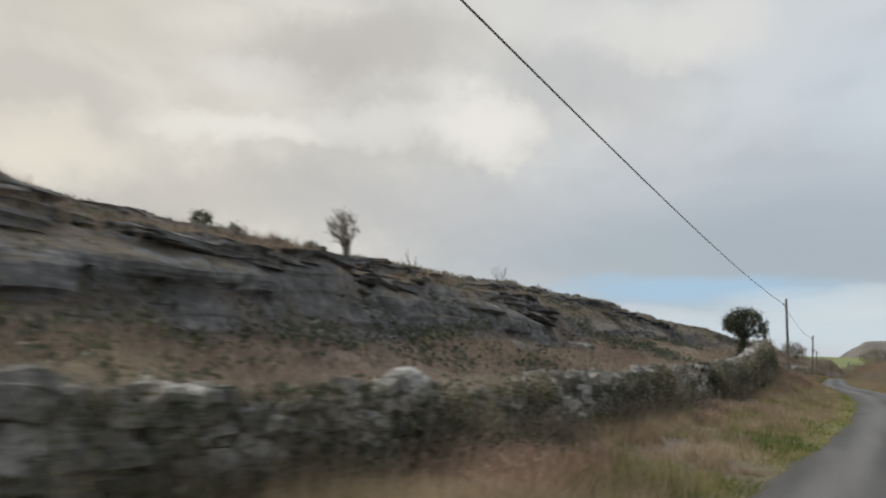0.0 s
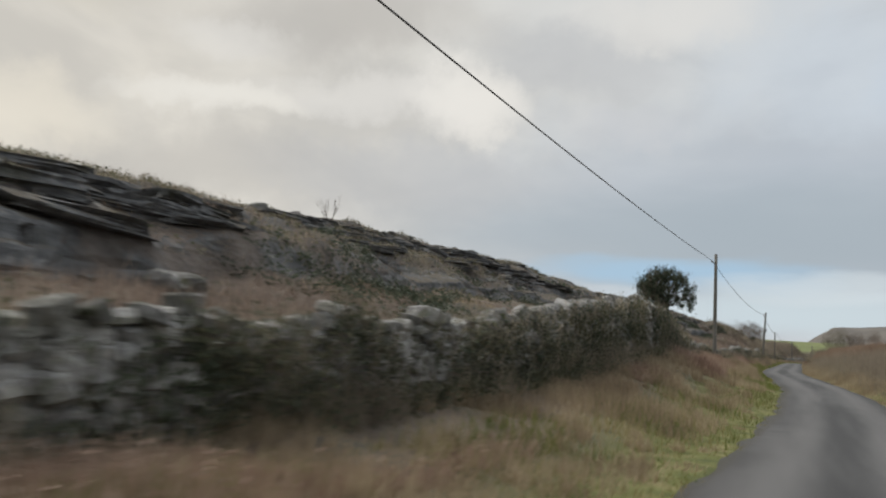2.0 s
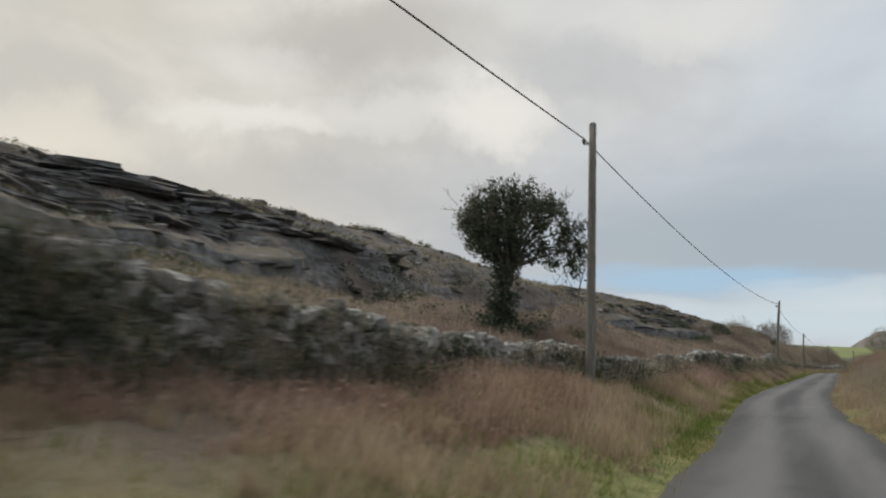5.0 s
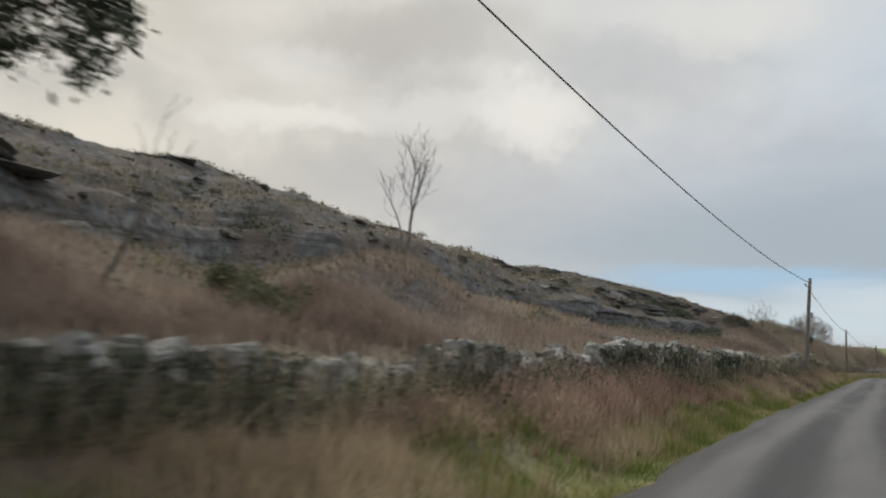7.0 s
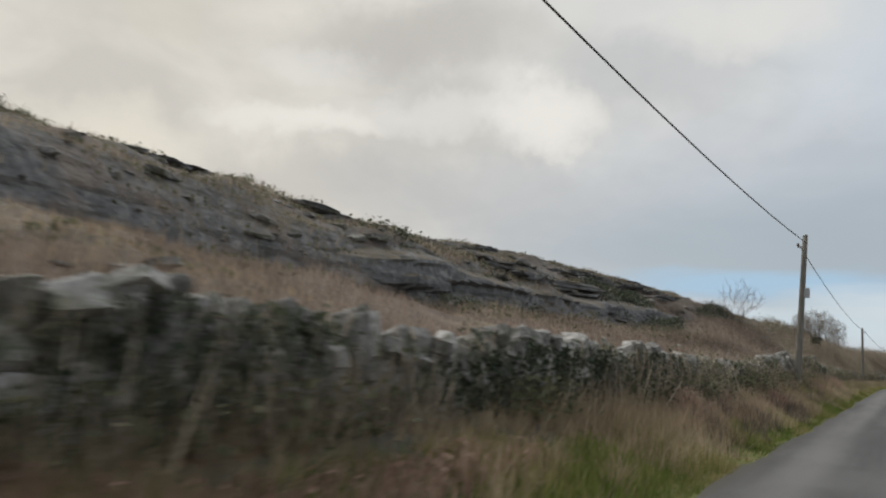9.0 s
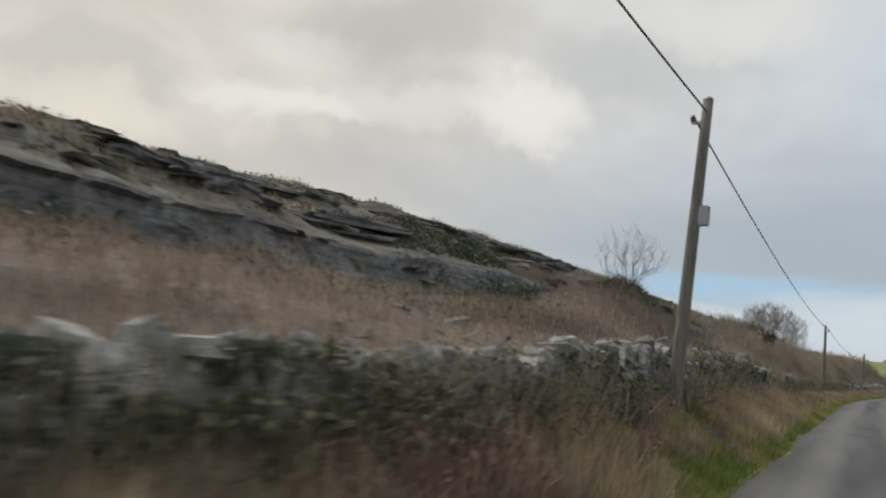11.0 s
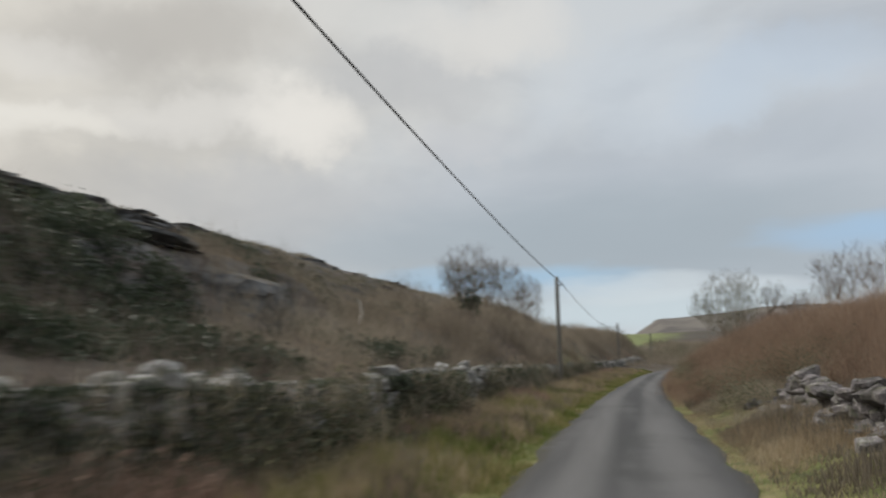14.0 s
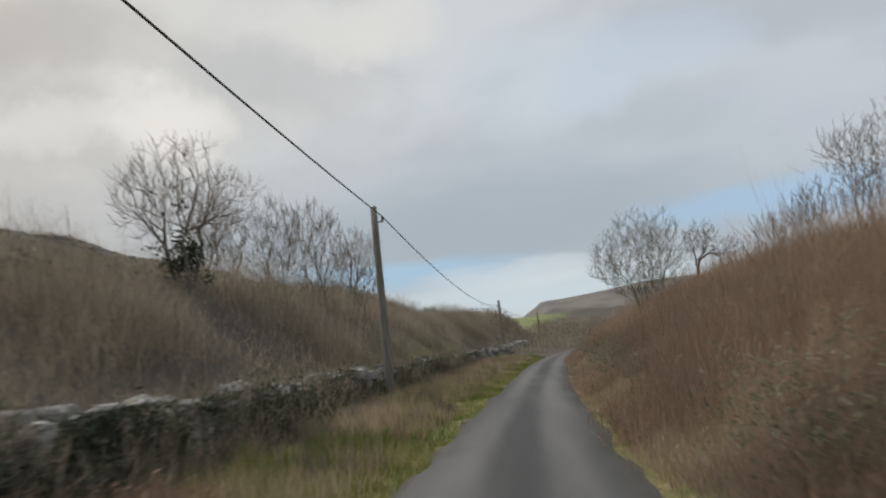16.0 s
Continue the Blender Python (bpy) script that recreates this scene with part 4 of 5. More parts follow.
    stuff("grass_tussocks", v, q, STRAW, "bleached grass tussocks dotted over the verge", "grass")

    # green-gold tussocks on the rough verge further on
    x, y, f = strip(620, 0.10, 0.9, 118, 205)
    k = 80
    tall = np.repeat(rng.uniform(0.14, 0.40, len(x)) * smooth(0.0, 0.3, f), k) + 0.06
    wide = np.repeat(rng.uniform(0.12, 0.30, len(x)), k)
    a, d = rng.random(len(x) * k) * 2 * np.pi, rng.random(len(x) * k) ** 0.7
    x, y = np.repeat(x, k) + np.cos(a) * d * wide, np.repeat(y, k) + np.sin(a) * d * wide
    v, q = blades(x, y, height(x, y) - 0.02, tall * (1.1 - 0.5 * d) * (0.6 + 0.6 * rng.random(len(x))), 0.010 + 0.014 * rng.random(len(x)), 0.6, rng)
    stuff("green_tussocks", v, q, GRASS, "green and gold grass tussocks on the rough verge", "grass")
    # dark dead docks and weeds
    x, y, f = strip(420, 0.18, 1.0, 100, 205, bias=0.9)
    k = 60
    wide = np.repeat(rng.uniform(0.10, 0.28, len(x)), k)
    a, d = rng.random(len(x) * k) * 2 * np.pi, rng.random(len(x) * k) ** 0.7
    x, y = np.repeat(x, k) + np.cos(a) * d * wide, np.repeat(y, k) + np.sin(a) * d * wide
    v, q = blades(x, y, height(x, y) - 0.02, rng.uniform(0.15, 0.5, len(x)), 0.010 + 0.02 * rng.random(len(x)), 0.6, rng)
    stuff("dead_docks", v, q, DUSK, "dark clumps of dead weeds on the verge", "weeds")

    x, y, f = strip(140000, 0.45, 1.0, bias=0.8)
    lush = fbm(x * 0.45 + 70, y * 0.22, 3) + np.interp(y, [0, 50, 60, 66, 100, 108, 128, 134], [-0.07, -0.05, 0.02, 0.10, 0.10, 0.08, 0.08, -0.04])
    keep = lush > 0.53
    x, y, lush = x[keep], y[keep], lush[keep]
    top = (0.18 + 1.6 * np.clip(lush - 0.53, 0, 0.25)) * (0.6 + 0.6 * rng.random(len(x)))
    v, q = blades(x, y, height(x, y) - 0.02, top, 0.02 + 0.03 * rng.random(len(x)), 0.65, rng)
    c = np.stack([x, y, height(x, y) + top * rng.random(len(x))], 1)[::2]
    v2, q2 = leaves(c, 0.030, rng, 0.3)
    bracken = stuff("dead_bracken", v, q, RUST, "rust-brown collapsed bracken in front of the wall", "bracken")
    hang("fronds", mesh_of("fronds", v2, q2, RUST), bracken)
    # right-hand verge
    n = 170000
    y = np.concatenate([rng.uniform(40, 215, n // 2), rng.uniform(140, 200, n // 2)])
    r = rng.random(n) ** 1.3 * 2.0 - 0.05
    x = road_left(y) + road_width(y) + r
    lush = fbm(x * 0.7 + 11, y * 0.5, 3)
    keep = rng.random(n) < np.clip((lush - 0.25) * 3.0, 0.15, 1)
    x, y, r, lush = x[keep], y[keep], r[keep], lush[keep]
    ln = (0.10 + 0.75 * np.clip(lush - 0.25, 0, 1) * smooth(0, 0.7, r)) * (0.5 + rng.random(len(x))) * np.interp(y, [132, 139, 160, 168], [1, 0.5, 0.5, 1])
    v, q = blades(x, y, height(x, y) - 0.02, ln, 0.009 + 0.018 * rng.random(len(x)), 0.5, rng)
    stuff("dead_verge_grass", v, q, STRAW, "long bleached dead grass below the brown thicket", "grass")


def build_tangle():
    """Rank weeds between the lane, the tumbled wall and the thicket."""
    rng = np.random.default_rng(59)
    n = 150000
    y = rng.uniform(136, 178, n)
    r = 0.25 + rng.random(n) ** 1.1 * 4.6
    x = road_left(y) + road_width(y) + r
    m = fbm(x * 0.9 + 5, y * 0.8, 3)
    keep = (rng.random(n) < np.clip((m - 0.28) * 3.5, 0.15, 1)) & ~((np.abs(x - 6.95) < 0.28) & (y < 152))
    x, y, r, m = x[keep], y[keep], r[keep], m[keep]
    ln = (0.12 + 0.75 * np.clip(m - 0.28, 0, 0.6)) * (0.4 + rng.random(len(x))) * (0.4 + 0.6 * smooth(0.2, 1.5, r)) * np.interp(y, [142, 150, 158], [0.55, 0.95, 1.15])
    z = height(x, y)
    v, q = blades(x, y, z - 0.02, ln, 0.010 + 0.018 * rng.random(len(x)), 0.6, rng)
    weeds = stuff("verge_weeds", v, q, HEATH, "rank brown winter weeds beside the lane", "weeds")
    k = rng.random(len(x)) < 0.15
    v, q = blades(x[k] + 0.05, y[k] + 0.05, z[k] - 0.02, ln[k] * 0.7, 0.010 + 0.018 * rng.random(k.sum()), 0.6, rng)
    hang("grass", mesh_of("grass", v, q, GRASS), weeds)


def build_hill_cover():
    rng = np.random.default_rng(43)

    def slope(n, g0, g1, y0=-14, y1=235, bias=1.0):
        y = rng.uniform(y0, y1, n)
        g = g0 + (g1 - g0) * rng.random(n) ** bias
        xw = wall_x(y) - 0.25
        return xw - g * (xw - CREST_X), y, g

    # bracken and rough grass over the lower slope
    x, y, g = slope(330000, 0.0, 0.85, bias=1.5)
    m = fbm(x * 0.25, y * 0.16, 4)
    keep = (rng.random(len(x)) < np.clip((m - 0.33) * 4, 0.08, 1) * np.interp(y, [116, 132], [1, 0.4])) & ((rng.random(len(x)) < 0.14) | ~on_scarp(x, y)) & (rng.random(len(x)) < smooth(0.70, 0.32, g))
    x, y, g, m = x[keep], y[keep], g[keep], m[keep]
    ln = (0.16 + 0.50 * np.clip(m - 0.35, 0, 0.5)) * (0.5 + rng.random(len(x)))
    v, q = blades(x, y, height(x, y) - 0.02, ln, 0.015 + 0.03 * rng.random(len(x)), 0.55, rng)
    stuff("hill_bracken", v, q, BRACKEN, "dead brown bracken covering the lower hillside", "bracken")
    x, y, g = slope(260000, 0.0, 1.12, bias=1.1)
    m = fbm(x * 0.3 + 40, y * 0.2, 4)
    keep = (rng.random(len(x)) < np.clip((m - 0.40) * 4, 0.05, 1)) & ((rng.random(len(x)) < 0.12) | ~on_scarp(x, y)) & (rng.random(len(x)) < 1 - 0.88 * smooth(0.36, 0.58, g))
    x, y, m = x[keep], y[keep], m[keep]
    ln = (0.10 + 0.30 * np.clip(m - 0.35, 0, 0.5)) * (0.5 + rng.random(len(x)))
    v, q = blades(x, y, height(x, y) - 0.02, ln, 0.012 + 0.024 * rng.random(len(x)), 0.5, rng)
    stuff("hill_grass", v, q, STRAW, "pale dead moor grass between limestone ledges", "grass")
    x, y, g = slope(280000, 0.12, 1.08, bias=0.8)
    m = fbm(x * 0.3 + 80, y * 0.15, 4)
    keep = (m > 0.50) & ((rng.random(len(x)) < 0.6) | ~on_scarp(x, y))
    x, y, m = x[keep], y[keep], m[keep]
    ln = (0.12 + 1.6 * np.clip(m - 0.50, 0, 0.2)) * (0.5 + 0.8 * rng.random(len(x)))
    z = height(x, y)
    v, q = blades(x, y, z - 0.02, ln, 0.012 + 0.02 * rng.random(len(x)), 0.45, rng)
    heath = stuff("heath_scrub", v, q, HEATH, "grey-brown leafless heath scrub on the rocky slope", "scrub")
    c = np.stack([x, y, z + ln * 0.8 * rng.random(len(x))], 1)[m > 0.535][::2]
    v, q = leaves(c, 0.065, rng)
    hang("leaves", mesh_of("leaves", v, q, MOSS), heath)


def sprays(x, y, z, ln, rng):
    """Two short slanting twigs to each stem, at all heights of the thicket."""
    x, y, z, ln = (np.repeat(a, 2) for a in (x, y, z, ln))
    n = len(x)
    up = ln * (0.15 + 0.60 * rng.random(n))
    return blades(x + rng.normal(0, 0.2, n), y + rng.normal(0, 0.2, n), z + up, np.clip(ln * 0.34, 0.10, 0.45) * (0.5 + rng.random(n)), 0.007 + 0.008 * rng.random(n), 1.0, rng)


def build_thickets():
    rng = np.random.default_rng(47)
    # left: leafless hazel scrub close behind the wall, beyond the leaning pole
    n = 380000
    y = rng.uniform(112, 260, n)
    u = rng.random(n) ** 1.1 * np.interp(y, [125, 150], [13, 21]) + 0.4
    x = wall_x(y) - u
    m = fbm(x * 0.3, y * 0.2, 3)
    keep = rng.random(n) < smooth(0.25, 0.5, m) * (0.25 + 0.75 * smooth(0.36, 0.56, fbm(x * 0.7 + 8, y * 0.5, 2))) * smooth(116, 130, y) * smooth(np.interp(y, [125, 150], [13.5, 21.5]), 8, u)
    x, y, u, m = x[keep], y[keep], u[keep], m[keep]
    thin = rng.random(len(x)) < np.interp(y, [134, 142, 158, 164], [1, 0.75, 0.75, 1])
    x, y, u, m = x[thin], y[thin], u[thin], m[thin]
    ln = (0.40 + 1.1 * np.clip(m - 0.3, 0, 0.5) + 1.2 * (fbm(x * 1.0, y * 1.0, 2) - 0.40)) * (0.45 + 0.75 * rng.random(len(x))) * smooth(0.3, np.where((y > 150) & (y < 190), 0.9, 2.0), u) * (0.55 + 0.45 * smooth(118, 145, y)) * (1 + np.interp(y, [154, 164, 182, 200], [0.0, 0.65, 0.65, 0.3]) * smooth(6.5, 4.5, u)) * np.interp(u, [5.5, 9], [1.0, 0.35])
    z = height(x, y)
    v, q = blades(x, y, z - 0.05, ln, 0.010 + 0.012 * rng.random(len(x)), 0.42, rng)
    v2, q2 = sprays(x, y, z, ln, rng)
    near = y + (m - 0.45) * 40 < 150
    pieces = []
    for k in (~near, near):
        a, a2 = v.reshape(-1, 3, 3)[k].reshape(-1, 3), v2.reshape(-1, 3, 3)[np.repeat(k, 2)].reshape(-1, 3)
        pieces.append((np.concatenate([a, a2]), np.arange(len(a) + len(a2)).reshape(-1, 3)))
    hazel = stuff("hazel_scrub", *pieces[0], HEATH, "dense grey-brown leafless scrub behind the wall", "scrub")
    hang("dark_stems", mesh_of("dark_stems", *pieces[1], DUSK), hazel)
    # right: red-brown thicket on the bank
    n = 390000
    y = np.concatenate([rng.uniform(36, 290, n * 2 // 5), rng.uniform(138, 205, n - n * 2 // 5)])
    r = np.where(y > 156, 0.12, 0.5) + rng.random(n) ** 1.35 * 18
    x = road_left(y) + road_width(y) + r
    behind = smooth(152.5, 154.5, y) + smooth(0, 0.6, x - 7.4) + smooth(131, 129, y)
    m = fbm(x * 0.3 + 9, y * 0.2 + 4, 3)
    keep = (behind > 0.5) & (rng.random(n) < smooth(0.2, 0.45, m) * (0.22 + 0.78 * smooth(0.36, 0.56, fbm(x * 0.75 + 3, y * 0.6, 2))))
    x, y, r, m = x[keep], y[keep], r[keep], m[keep]
    ln = (0.75 + 1.4 * np.clip(m - 0.3, 0, 0.5) + 1.4 * (fbm(x * 0.9, y * 0.9, 2) - 0.40)) * (0.45 + 0.75 * rng.random(len(x))) * (0.32 + 0.68 * smooth(0.3, 2.4, r)) * np.where(rng.random(len(x)) < 0.08, 1.35, 1.0)
    z = height(x, y)
    v, q = blades(x, y, z - 0.05, ln, 0.007 + 0.009 * rng.random(len(x)), 0.42, rng)
    v2, q2 = sprays(x, y, z, ln, rng)
    far = y + (m - 0.45) * 30 < 128
    a, a2 = v.reshape(-1, 3, 3), v2.reshape(-1, 3, 3)
    for name, k, mat, label in (("roadside_scrub", far, HEATH, "grey-brown leafless scrub on the bank"), ("brown_thicket", ~far, BRUSH, "dense red-brown leafless thicket on the bank")):
        w = np.concatenate([a[k].reshape(-1, 3), a2[np.repeat(k, 2)].reshape(-1, 3)])
        stuff(name, w, np.arange(len(w)).reshape(-1, 3), mat, label, "thicket")
    # brambles along the foot of the thicket
    n = 26000
    y = rng.uniform(150, 205, n)
    x = road_left(y) + road_width(y) + 0.8 + rng.random(n) ** 1.2 * 3.6
    m = fbm(x * 0.6 + 19, y * 0.5, 3)
    x, y, m = x[m > 0.46], y[m > 0.46], m[m > 0.46]
    pick = rng.random(len(x)) < np.interp(y, [168, 180], [1 / 18, 1 / 40])
    hub = np.stack([x, y, height(x, y) + 0.1 + rng.random(len(x)) * 0.55], 1)[pick]
    c = np.repeat(hub, 80, 0) + rng.normal(0, 1, (len(hub) * 80, 3)) * np.array([0.26, 0.26, 0.16])
    v, q = leaves(c, 0.030, rng, 0.2)
    stuff("bramble", v, q, BRAMBLE, "low dull-green bramble at the thicket's foot", "bramble")
    # mixed scrub that closes the lane's far end
    n = 110000
    y = rng.uniform(214, 345, n)
    x = rng.uniform(-16, 62, n)
    off = x - road_left(y) - road_width(y) / 2
    m = fbm(x * 0.12 + 50, y * 0.10, 3)
    keep = (np.abs(off) > 2.2) & (rng.random(n) < smooth(0.30, 0.5, m))
    x, y, m = x[keep], y[keep], m[keep]
    ln = (0.7 + 2.4 * np.clip(m - 0.32, 0, 0.5)) * np.interp(x, [10, 24], [1.0, 1.7]) * (0.5 + 0.7 * rng.random(len(x)))
    z = height(x, y)
    v, q = blades(x, y, z - 0.05, ln, 0.03 + 0.03 * rng.random(len(x)), 0.25, rng)
    far_scrub = stuff("far_scrub", v, q, HEATH, "brown and olive scrub at the lane's far bend", "scrub")
    k = m > 0.56
    c = np.stack([x[k], y[k], z[k] + ln[k] * rng.random(k.sum())], 1)
    v, q = leaves(c, 0.11, rng)
    hang("leaves", mesh_of("leaves", v, q, MOSS), far_scrub)
    # dark juniper and ivy that hang over the low cliff
    n = 420000
    y = np.concatenate([rng.uniform(-10, 172, n * 3 // 4), rng.uniform(126, 158, n // 4)])
    xw = wall_x(y)
    g = rng.uniform(0.08, 0.70, n)
    x = xw - g * (xw - CREST_X)
    lo, hi = scarp_edges(x, y)
    m = fbm(x * 0.22 + 33, y * 0.16, 4) + np.interp(y, [-10, 20, 30, 60, 70, 84, 100, 120, 130, 146, 154, 160], [0.02, 0.02, 0.03, -0.02, 0.0, 0.0, -0.06, -0.05, 0.0, 0.075, 0.11, 0.02]) - 0.9 * np.interp(y, [120, 140, 150, 158, 166], [1.2, 1.2, 0.6, 0.4, 1]) * np.maximum(np.abs(g - (lo + hi) / 2) - 0.07, 0)
    m = m - 0.3 * ((y < 30) & (g > (lo + hi) / 2))
    keep = m > 0.53
    x, y, m = x[keep], y[keep], m[keep]
    pick = rng.random(len(x)) < np.interp(y, [120, 130, 155, 160], [0.03, 0.09, 0.10, 0.03])
    x, y, m = x[pick], y[pick], m[pick]
    hub = np.stack([x, y, height(x, y) + 0.04 + rng.random(len(x)) * np.clip((m - 0.53) * 4, 0.0, 0.28)], 1)
    c = np.repeat(hub, 24, 0) + rng.normal(0, 1, (len(hub) * 24, 3)) * np.array([0.15, 0.15, 0.10])
    v, q = leaves(c, 0.055, rng)
    stuff("juniper_scrub", v, q, IVY, "dark-green juniper and ivy over a low cliff", "scrub")


def build_red_bramble():
    """Tall reddish dead bramble between the ivy-clad tree and the wall."""
    rng = np.random.default_rng(71)
    n = 26000
    y = rng.uniform(73.0, 81.0, n)
    x = rng.uniform(-6.6, -3.0, n)
    m = fbm(x * 0.55 + 4, y * 0.45, 3)
    k = (m > 0.44) & (x < wall_x(y) - 0.35)
    x, y, m = x[k], y[k], m[k]
    z = height(x, y)
    ln = (0.30 + 1.7 * np.clip(m - 0.44, 0, 0.3)) * (0.5 + 0.7 * rng.random(len(x)))
    v, q = blades(x, y, z - 0.03, ln, 0.008 + 0.010 * rng.random(len(x)), 0.5, rng)
    v2, q2 = sprays(x, y, z, ln, rng)
    stuff("dead_bramble", np.concatenate([v, v2]), np.concatenate([q, q2 + len(v)]), BRACKEN, "tall reddish dead bramble behind the wall", "bramble")


def build_wall_ivy():
    """Ivy and bramble over the tall stretch and along the foot of the wall."""
    rng = np.random.default_rng(53)
    n = 120000
    y = np.concatenate([rng.uniform(-12, 200, n * 3 // 4), rng.uniform(136, 178, n // 4)])
    f = rng.random(n)
    foot, top = wall_foot(y), wall_top(y)
    m = fbm(y * 0.35, f * 1.5, 4) + np.interp(y, [0, 14, 36, 54, 60, 84, 88, 100, 104, 130, 138, 176, 190], [0.02, 0.07, 0.12, 0.12, 0.0, 0.03, 0.06, 0.07, 0.07, 0.05, 0.14, 0.13, 0.08]) - 0.10 * f
    keep = m > 0.53
    y, f, foot, top = y[keep], f[keep], foot[keep], top[keep]
    x = wall_x(y) + 0.24 + 0.16 * rng.random(len(y)) - 0.10 * f
    c = np.stack([x, y, foot + f * (top - foot)], 1)
    v, q = leaves(c, 0.045, rng, 0.4)
    stuff("wall_ivy", v, q, IVY, "dark ivy creeping over the stone wall", "ivy")
    n = 60000
    y = rng.uniform(-12, 200, n)
    m = fbm(y * 0.5 + 8, y * 0 + 2, 3)
    y = y[m > 0.47]
    x = wall_x(y) + 0.28 + np.abs(rng.normal(0, 0.22, len(y)))
    c = np.stack([x, y, wall_foot(y) - 0.05 + 0.45 * rng.random(len(y)) ** 1.6], 1)
    v, q = leaves(c, 0.045, rng, 0.2)
    # dead stems that lean on the wall, and grass tufts between its cap stones
    n = 90000
    yy = rng.uniform(-12, 200, n)
    m = fbm(yy * 0.4 + 21, yy * 0 + 5, 3)
    yy = yy[rng.random(n) < np.clip((m - 0.36) * 4, 0.08, 1) * np.interp(yy, [54, 62, 104, 112], [0.8, 0.35, 0.35, 0.45])]
    low = rng.random(len(yy)) < 0.72
    xx = wall_x(yy) + np.where(low, 0.26 + np.abs(rng.normal(0, 0.20, len(yy))), rng.normal(0, 0.14, len(yy)))
    foot, top = wall_foot(yy), wall_top(yy)
    zz = np.where(low, foot - 0.05, foot + (top - foot) * 0.85)
    ln = np.where(low, rng.uniform(0.25, 0.95, len(yy)), rng.uniform(0.15, 0.42, len(yy)))
    vb, qb = blades(xx, yy, zz, ln, 0.010 + 0.016 * rng.random(len(yy)), 0.42, rng)
    stuff("wall_weeds", vb, qb, HEATH, "dead brown weeds leaning on the stone wall", "weeds")
    stuff("wall_foot_bramble", v, q, MOSS, "dark bramble tangle at the foot of the wall", "bramble")


def build_wall_brambles():
    """Arching bramble mounds that bury much of the wall."""
    rng = np.random.default_rng(57)
    n = 5200
    y = rng.uniform(-12, 200, n)
    thick = np.interp(y, [-12, 4, 10, 44, 54, 62, 98, 106, 134, 140, 178, 190], [0.35, 0.4, 0.62, 0.62, 0.4, 0.12, 0.14, 0.20, 0.20, 0.60, 0.55, 0.4])
    m = fbm(y * 0.45 + 3, y * 0 + 9, 3)
    y = y[rng.random(n) < thick * smooth(0.30, 0.58, m) * 1.2]
    up = rng.random(len(y)) ** 1.25
    foot, top = wall_foot(y), wall_top(y)
    hub = np.stack([wall_x(y) + 0.24 + np.abs(rng.normal(0, 0.16, len(y))) * (1.3 - up), y, foot + up * (top - foot - 0.05)], 1)
    stem = np.repeat(hub, 16, 0) + rng.normal(0, 1, (len(hub) * 16, 3)) * np.array([0.10, 0.2, 0.08])
    v, q = blades(stem[:, 0], stem[:, 1], stem[:, 2], rng.uniform(0.15, 0.6, len(stem)), 0.008 + 0.012 * rng.random(len(stem)), 1.0, rng)
    ob = stuff("bramble_mounds", v, q, HEATH, "dark bramble and dead stems burying the stone wall", "bramble")
    for name, mat, share in (("leaves", MOSS, 0), ("dark_leaves", IVY, 1)):
        h = hub[share::2]
        cc = np.repeat(h, 60, 0) + rng.normal(0, 1, (len(h) * 60, 3)) * np.array([0.11, 0.24, 0.16])
        v, q = leaves(cc, 0.034, rng, 0.3)
        hang(name, mesh_of(name, v, q, mat), ob)


# ---------------------------------------------------------------- trees and shrubs
class Growth:
    """Grows branches: thick ones into one mesh, twigs into another; keeps the tips."""

    def __init__(self, seed):
        self.rng = random.Random(seed)
        self.wood, self.twig, self.tips = Tubes(7), Tubes(3), []

    def grow(self, at, way, length, radius, depth, fork=3, bend=0.25, rise=0.25, shrink=0.68, spread=0.55):
        r = self.rng
        pts, p, d = [at], Vector(at), Vector(way).normalized()
        n = 4
        for _ in range(n):
            d = (d + Vector((r.gauss(0, bend), r.gauss(0, bend), r.gauss(0, bend * 0.6) + rise * 0.3))).normalized()
            p = p + d * (length / n)
            pts.append(p.copy())
        radii = [max(radius * (1 - 0.45 * i / n), 0.0048) for i in range(n + 1)]
        (self.wood if radius > 0.018 else self.twig).add(pts, radii)
        if depth == 0:
            self.tips.append(pts[-1])
            return
        for i in range(fork):
            k = n if i == 0 else r.choice((2, 3, 4))
            side = Vector((r.gauss(0, 1), r.gauss(0, 1), r.gauss(0, 0.5)))
            side = (side - d * side.dot(d)).normalized()
            w = (d + side * spread * r.uniform(0.5, 1.2) + Vector((0, 0, rise))).normalized()
            self.grow(pts[k], w, length * shrink * r.uniform(0.75, 1.15), radii[k] * (0.8 if i == 0 else 0.62), depth - 1, fork, bend, rise, shrink, spread)


